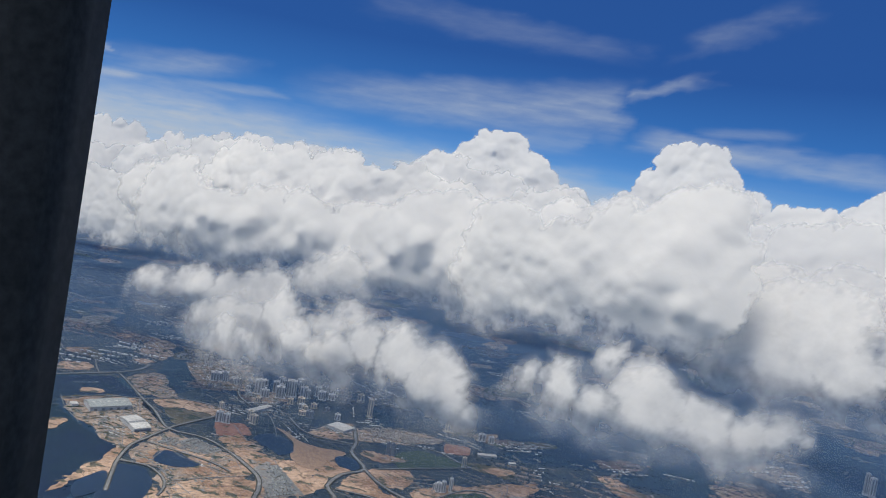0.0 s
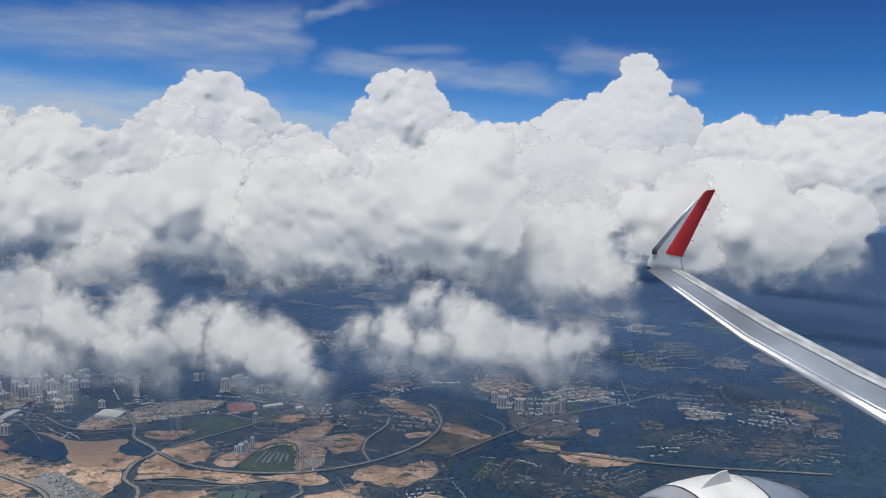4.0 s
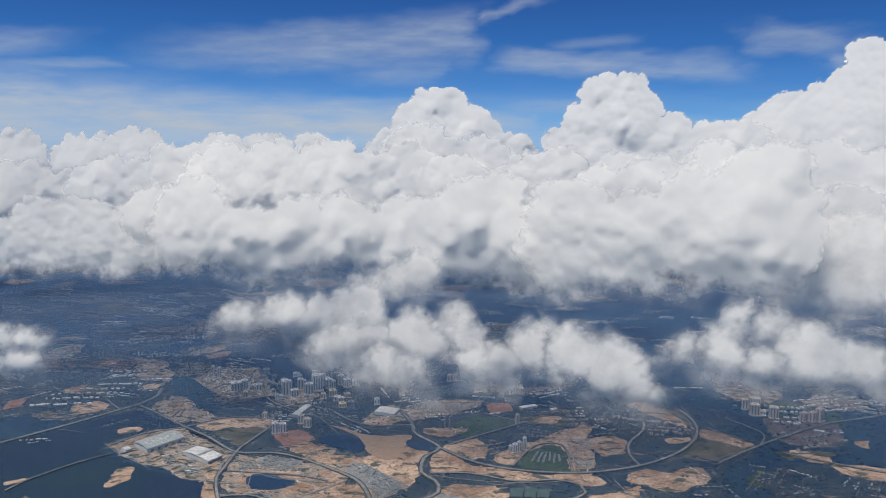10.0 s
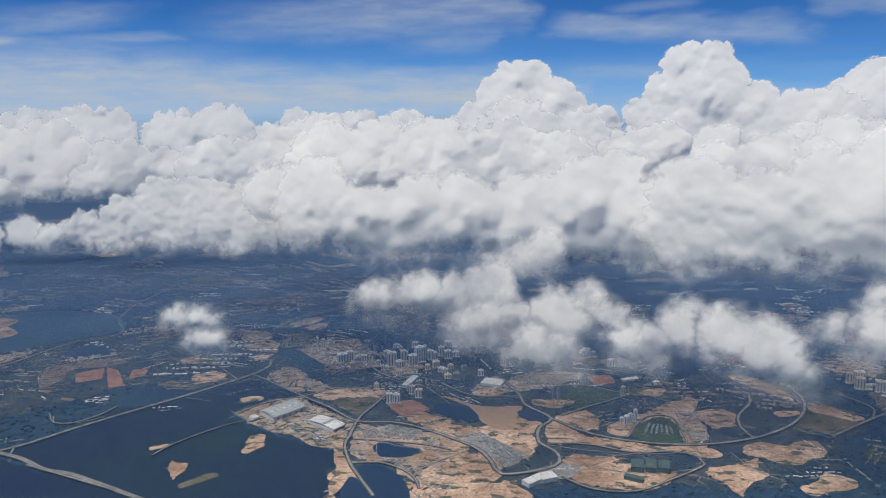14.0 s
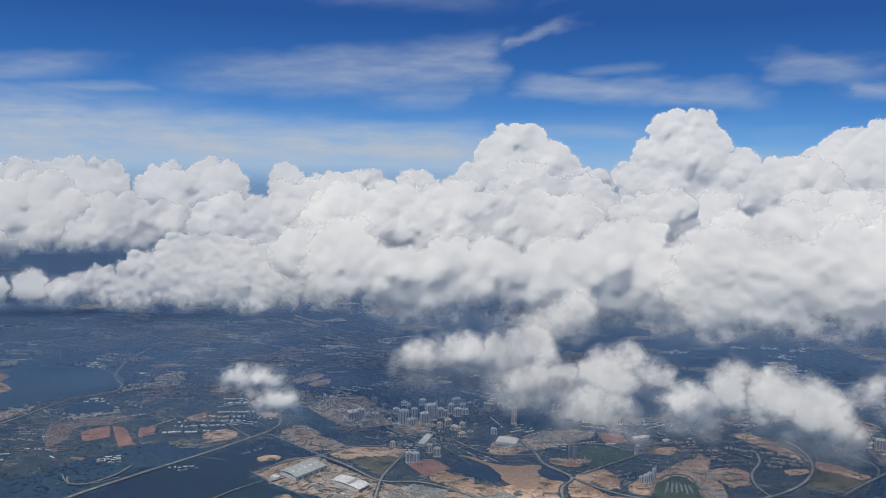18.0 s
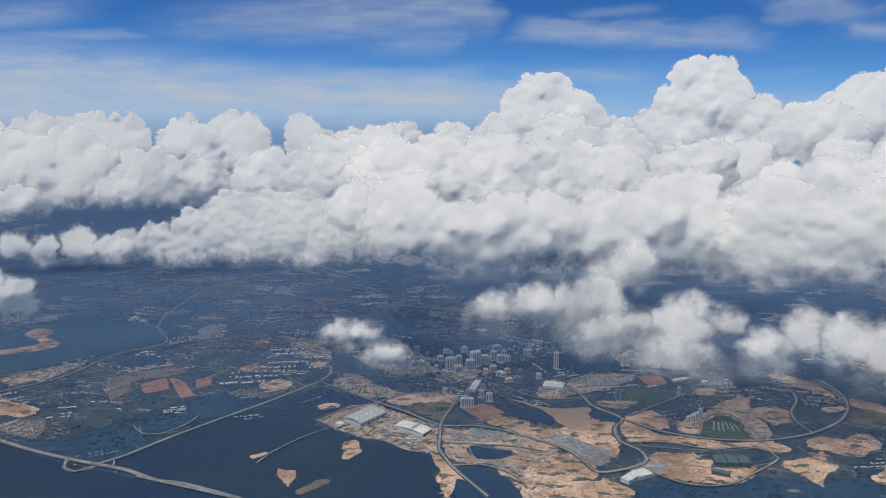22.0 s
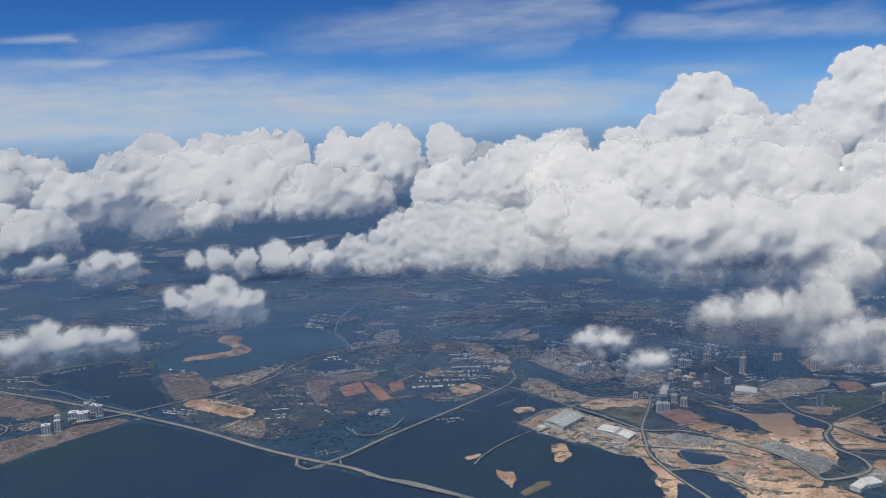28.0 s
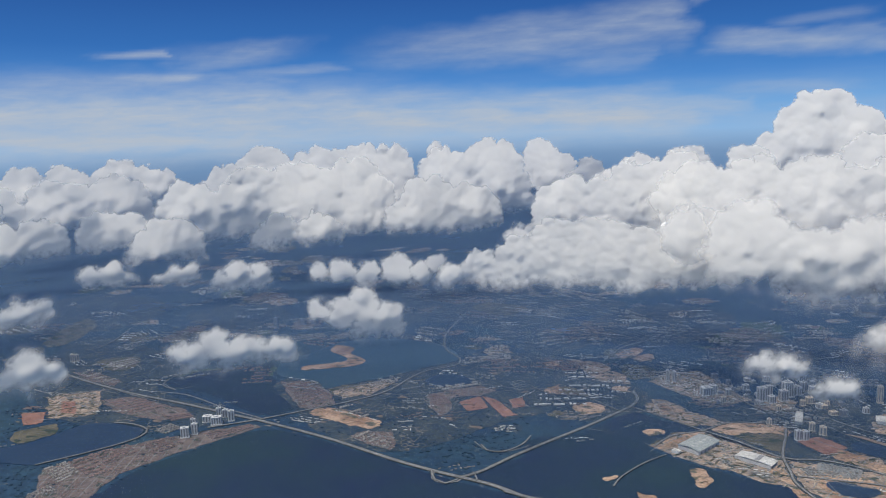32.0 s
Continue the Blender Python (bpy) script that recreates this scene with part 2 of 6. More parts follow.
def sky_material(name):
    """The far sky: clear blue that pales towards the horizon, with white ice cloud as dense as the mesh says; below the
    horizon, painted haze.
    """
    m = bpy.data.materials.new(name)
    m.use_nodes = True
    n, k = m.node_tree.nodes, m.node_tree.links
    n.remove(n["Principled BSDF"])
    dens = n.new("ShaderNodeAttribute")
    dens.attribute_name = "thickness"
    geo = n.new("ShaderNodeNewGeometry")
    sep = n.new("ShaderNodeSeparateXYZ")
    k.new(geo.outputs["Position"], sep.inputs[0])
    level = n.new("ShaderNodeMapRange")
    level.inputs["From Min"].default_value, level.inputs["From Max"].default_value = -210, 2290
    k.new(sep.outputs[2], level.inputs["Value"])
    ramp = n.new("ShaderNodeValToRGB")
    # the two lowest tones paint hazy distance under the horizon
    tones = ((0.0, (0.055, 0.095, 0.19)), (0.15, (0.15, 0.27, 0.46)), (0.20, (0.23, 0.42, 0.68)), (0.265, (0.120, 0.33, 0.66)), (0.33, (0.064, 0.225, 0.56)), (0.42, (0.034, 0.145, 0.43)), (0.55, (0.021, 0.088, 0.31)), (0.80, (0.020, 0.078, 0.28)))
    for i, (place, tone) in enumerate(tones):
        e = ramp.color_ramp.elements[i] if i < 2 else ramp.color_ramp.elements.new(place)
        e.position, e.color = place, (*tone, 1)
    k.new(level.outputs[0], ramp.inputs[0])
    mapping = n.new("ShaderNodeMapping")
    mapping.inputs["Scale"].default_value = (0.0018, 0.0018, 0.012)
    k.new(geo.outputs["Position"], mapping.inputs["Vector"])
    tex = n.new("ShaderNodeTexNoise")
    tex.inputs["Scale"].default_value, tex.inputs["Detail"].default_value = 2.0, 8
    tex.inputs["Roughness"].default_value, tex.inputs["Distortion"].default_value = 0.65, 0.6
    k.new(mapping.outputs[0], tex.inputs["Vector"])
    fine = n.new("ShaderNodeMapRange")
    fine.inputs["From Min"].default_value, fine.inputs["From Max"].default_value = 0.25, 0.75
    fine.inputs["To Min"].default_value, fine.inputs["To Max"].default_value = 0.75, 1.2
    k.new(tex.outputs["Fac"], fine.inputs["Value"])
    mul = n.new("ShaderNodeMath")
    mul.operation, mul.use_clamp = "MULTIPLY", True
    k.new(dens.outputs["Fac"], mul.inputs[0])
    k.new(fine.outputs[0], mul.inputs[1])
    mix = n.new("ShaderNodeMix")
    mix.data_type = "RGBA"
    mix.inputs["B"].default_value = (0.42, 0.472, 0.545, 1)
    k.new(mul.outputs[0], mix.inputs["Factor"])
    k.new(ramp.outputs[0], mix.inputs["A"])
    glow = n.new("ShaderNodeEmission")
    k.new(mix.outputs["Result"], glow.inputs["Color"])
    k.new(glow.outputs[0], n["Material Output"].inputs["Surface"])
    return m


def haze_material(name, colour, axis, near, far, alpha_near, alpha_far):
    """Haze painted on a flat sheet: its density grows from near to far along one axis of the world."""
    m = bpy.data.materials.new(name)
    m.use_nodes = True
    n, k = m.node_tree.nodes, m.node_tree.links
    n.remove(n["Principled BSDF"])
    geo = n.new("ShaderNodeNewGeometry")
    sep = n.new("ShaderNodeSeparateXYZ")
    k.new(geo.outputs["Position"], sep.inputs[0])
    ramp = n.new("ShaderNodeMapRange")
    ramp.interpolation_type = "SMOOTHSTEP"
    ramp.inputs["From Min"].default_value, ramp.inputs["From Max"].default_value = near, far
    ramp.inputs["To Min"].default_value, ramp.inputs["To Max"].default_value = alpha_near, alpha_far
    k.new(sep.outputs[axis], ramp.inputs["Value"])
    tex = n.new("ShaderNodeTexNoise")
    tex.inputs["Scale"].default_value, tex.inputs["Detail"].default_value = 0.004, 5
    k.new(geo.outputs["Position"], tex.inputs["Vector"])
    add = n.new("ShaderNodeMath")
    add.operation = "MULTIPLY_ADD"
    add.inputs[1].default_value, add.inputs[2].default_value = 0.3, 0.85
    k.new(tex.outputs["Fac"], add.inputs[0])
    mul = n.new("ShaderNodeMath")
    mul.operation, mul.use_clamp = "MULTIPLY", True
    k.new(ramp.outputs[0], mul.inputs[0])
    k.new(add.outputs[0], mul.inputs[1])
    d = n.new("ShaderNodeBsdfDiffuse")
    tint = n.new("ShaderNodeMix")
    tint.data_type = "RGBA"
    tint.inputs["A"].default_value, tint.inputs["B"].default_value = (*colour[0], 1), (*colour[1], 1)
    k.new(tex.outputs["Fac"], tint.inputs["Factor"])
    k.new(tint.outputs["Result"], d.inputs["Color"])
    across = n.new("ShaderNodeCombineXYZ")      # fixed shading normal, turned from the sun so cloud shadows mark the sheet less
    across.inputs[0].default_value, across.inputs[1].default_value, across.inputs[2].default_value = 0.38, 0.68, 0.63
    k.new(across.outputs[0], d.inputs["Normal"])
    clear = n.new("ShaderNodeBsdfTransparent")
    mix = n.new("ShaderNodeMixShader")
    k.new(mul.outputs[0], mix.inputs[0])
    k.new(clear.outputs[0], mix.inputs[1])
    k.new(d.outputs[0], mix.inputs[2])
    k.new(mix.outputs[0], n["Material Output"].inputs["Surface"])
    return m


DULL = material("weathered_wall", (0.26, 0.24, 0.21), (0.42, 0.39, 0.35), 0.15, 0.85)
DULL_ROOF = material("weathered_roof", (0.17, 0.14, 0.12), (0.34, 0.28, 0.24), 0.12, 0.85)
FAR_SKY = sky_material("far_sky")
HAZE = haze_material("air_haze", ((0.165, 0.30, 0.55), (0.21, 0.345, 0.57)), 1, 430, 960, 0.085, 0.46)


# ---- building helpers ----
def mesh_of(name, verts, faces, mats, index=None, smooth=False):
    me = bpy.data.meshes.new(name)
    me.from_pydata([tuple(v) for v in verts], [], [tuple(f) for f in faces])
    for m in mats:
        me.materials.append(m)
    if index is not None:
        me.polygons.foreach_set("material_index", index)
    if smooth:
        me.polygons.foreach_set("use_smooth", [True] * len(me.polygons))
    me.update()
    return me


def part(name, bm, mat, parent=None, label=""):
    """Links a bmesh as one mesh object under a thing."""
    me = bpy.data.meshes.new(name)
    bm.to_mesh(me)
    bm.free()
    me.materials.append(mat)
    ob = new(name, me)
    ob.parent = parent
    return tagged(ob, label)


def box_bm(x0, x1, y0, y1, z0, z1, bevel=0.0):
    bm = bmesh.new()
    bmesh.ops.create_cube(bm, size=1)
    for v in bm.verts:
        v.co = Vector(((x0, x1)[v.co.x > 0], (y0, y1)[v.co.y > 0], (z0, z1)[v.co.z > 0]))
    if bevel:
        bmesh.ops.bevel(bm, geom=bm.edges[:], offset=bevel, segments=1, affect="EDGES")
    return bm


def curve_through(points, step, closed=False):
    """Catmull-Rom line through points, resampled about every step metres."""
    p = [Vector((*q, 0)) for q in points]
    n, out = len(p), []
    for i in range(n if closed else n - 1):
        if closed:
            a, b, c, d = p[i - 1], p[i], p[(i + 1) % n], p[(i + 2) % n]
        else:
            a, b, c, d = p[max(i - 1, 0)], p[i], p[i + 1], p[min(i + 2, n - 1)]
        m = max(1, int((c - b).length / step))
        for j in range(m):
            t = j / m
            out.append(0.5 * ((2 * b) + (c - a) * t + (2 * a - 5 * b + 4 * c - d) * t * t + (3 * b - a - 3 * c + d) * t ** 3))
    if not closed:
        out.append(p[-1])
    return out


def ribbon(points, width, z, thick=0.25):
    """A flat band of some thickness along a line."""
    bm = bmesh.new()
    rows = []
    for i, q in enumerate(points):
        d = (points[min(i + 1, len(points) - 1)] - points[max(i - 1, 0)]).normalized()
        s = Vector((-d.y, d.x, 0)) * width / 2
        rows.append([bm.verts.new((*(q + o).xy, h)) for o, h in ((s, z - thick), (s, z), (-s, z), (-s, z - thick))])
    for a, b in zip(rows, rows[1:]):
        for i in range(3):
            bm.faces.new((a[i], b[i], b[i + 1], a[i + 1]))
    return bm


def ragged(points, step, rough, seed):
    """A closed outline with uneven edges."""
    out = []
    for i, q in enumerate(curve_through(points, step, True)):
        s = Vector((seed * 7.3, seed * 1.7, 0))
        w = noise.noise_vector(q / 16 + s) * rough * 1.4 + noise.noise_vector(q / 5 + s) * rough * 0.4
        out.append(Vector((q.x + w.x, q.y + w.y, 0)))
    return out


def slab(outline, z, thick=0.3):
    bm = bmesh.new()
    top = [bm.verts.new((q.x, q.y, z)) for q in outline]
    low = [bm.verts.new((q.x, q.y, z - thick)) for q in outline]
    face = bm.faces.new(top)
    for i in range(len(top)):
        bm.faces.new((top[i - 1], low[i - 1], low[i], top[i]))
    bmesh.ops.triangulate(bm, faces=[face])
    bmesh.ops.recalc_face_normals(bm, faces=bm.faces[:])
    return bm


def inside(points, outline):
    """Which of the points (n x 2) lie within a closed outline."""
    q = np.asarray(outline, float)
    x, y = points[:, 0], points[:, 1]
    hit = np.zeros(len(points), bool)
    for (x0, y0), (x1, y1) in zip(q, np.roll(q, -1, 0)):
        if y0 != y1:
            hit ^= ((y0 > y) != (y1 > y)) & (x < (x1 - x0) * (y - y0) / (y1 - y0) + x0)
    return hit

# roads: width, kind, centre line
ROADS = [
    (5, "highway", [(-451, 559), (-435, 575), (-411, 615), (-382, 658), (-345, 710), (-315, 757), (-301, 781), (-295, 807), (-302, 832)]),
    (6, "highway", [(-184, 465), (-272, 499), (-355, 530), (-385, 535), (-417, 550), (-451, 559), (-486, 568), (-534, 584), (-613, 615), (-706, 643), (-747, 653), (-835, 674), (-940, 696), (-1046, 729), (-1144, 764)]),
    (4, "street", [(-765, 614), (-722, 646), (-675, 689), (-629, 734), (-604, 771), (-591, 825), (-577, 859), (-547, 887), (-548, 919), (-582, 964), (-604, 1042), (-607, 1126), (-608, 1178)]),
    (3.5, "street", [(-302, 777), (-273, 758), (-224, 722), (-191, 700), (-152, 669), (-121, 671), (-97, 666), (-56, 645)]),
    (3, "street", [(-274, 670), (-256, 701), (-224, 722), (-196, 750), (-159, 756)]),
    (4, "street", [(-139, 744), (-143, 720), (-150, 687), (-152, 669), (-150, 636), (-149, 616), (-136, 585), (-124, 565), (-102, 532)]),
    (3, "street", [(-133, 583), (-111, 588), (-88, 578), (-75, 564), (-69, 548)]),
    (3, "street", [(-144, 630), (-112, 629), (-76, 627), (-53, 620)]),
    (5, "street", [(-23, 805), (-1, 760), (7, 732), (33, 702), (22, 677), (23, 646), (37, 631), (41, 610), (27, 595), (-6, 582), (-16, 602), (-31, 626), (-67, 651)]),
    (4.5, "street", [(33, 702), (57, 680), (87, 665), (130, 659), (172, 664), (216, 683), (254, 714), (278, 749), (289, 785), (287, 819), (282, 833)]),
    (3, "street", [(31, 645), (65, 649), (106, 638), (138, 645), (159, 637), (162, 623), (131, 593), (100, 569), (66, 568), (43, 585)]),
    (4, "street", [(216, 683), (210, 704), (214, 734), (232, 767), (237, 791)]),
    (4, "highway", [(288, 697), (349, 752), (425, 809), (482, 836), (573, 887)]),
    (2.5, "street", [(327, 811), (345, 787), (351, 769), (340, 746)]),
    (3, "street", [(-87, 781), (-49, 750), (-1, 754)]),
    (3, "street", [(42, 792), (71, 796), (100, 781), (114, 776)]),
    (3, "street", [(42, 709), (68, 734), (94, 757), (114, 776)]),
    (2.5, "street", [(102, 668), (118, 708), (131, 722), (149, 721), (154, 680), (154, 664)]),
    (4, "street", [(355, 727), (406, 702), (457, 686), (518, 674), (585, 666), (630, 660)]),
    (3, "street", [(668, 1004), (757, 1086), (840, 1167)]),
    (3, "street", [(533, 934), (523, 897), (515, 856)]),
    (2.5, "street", [(-428, 823), (-399, 802), (-363, 802), (-349, 794), (-330, 775), (-314, 761)]),
    (3, "street", [(-338, 970), (-322, 1020), (-273, 1077)]),
    (3.5, "street", [(-245, 911), (-204, 877), (-167, 810), (-133, 783)]),
    (3.5, "street", [(-1130, 862), (-1136, 907), (-1162, 978)]),
    (3, "street", [(-885, 488), (-858, 520), (-834, 553), (-825, 576), (-831, 594), (-858, 604), (-883, 603)]),
    (2, "street", [(-881, 716), (-910, 729), (-917, 755), (-909, 779), (-870, 805), (-834, 830)]),
    (2.5, "street", [(-449, 636), (-440, 623), (-422, 624), (-407, 645), (-402, 669)]),
    (2, "street", [(-309, 572), (-302, 595), (-282, 629), (-262, 652)]),
    (3, "street", [(-405, 540), (-360, 527), (-309, 512)]),
    (3, "street", [(-482, 566), (-474, 549), (-461, 543), (-452, 554)]),
]
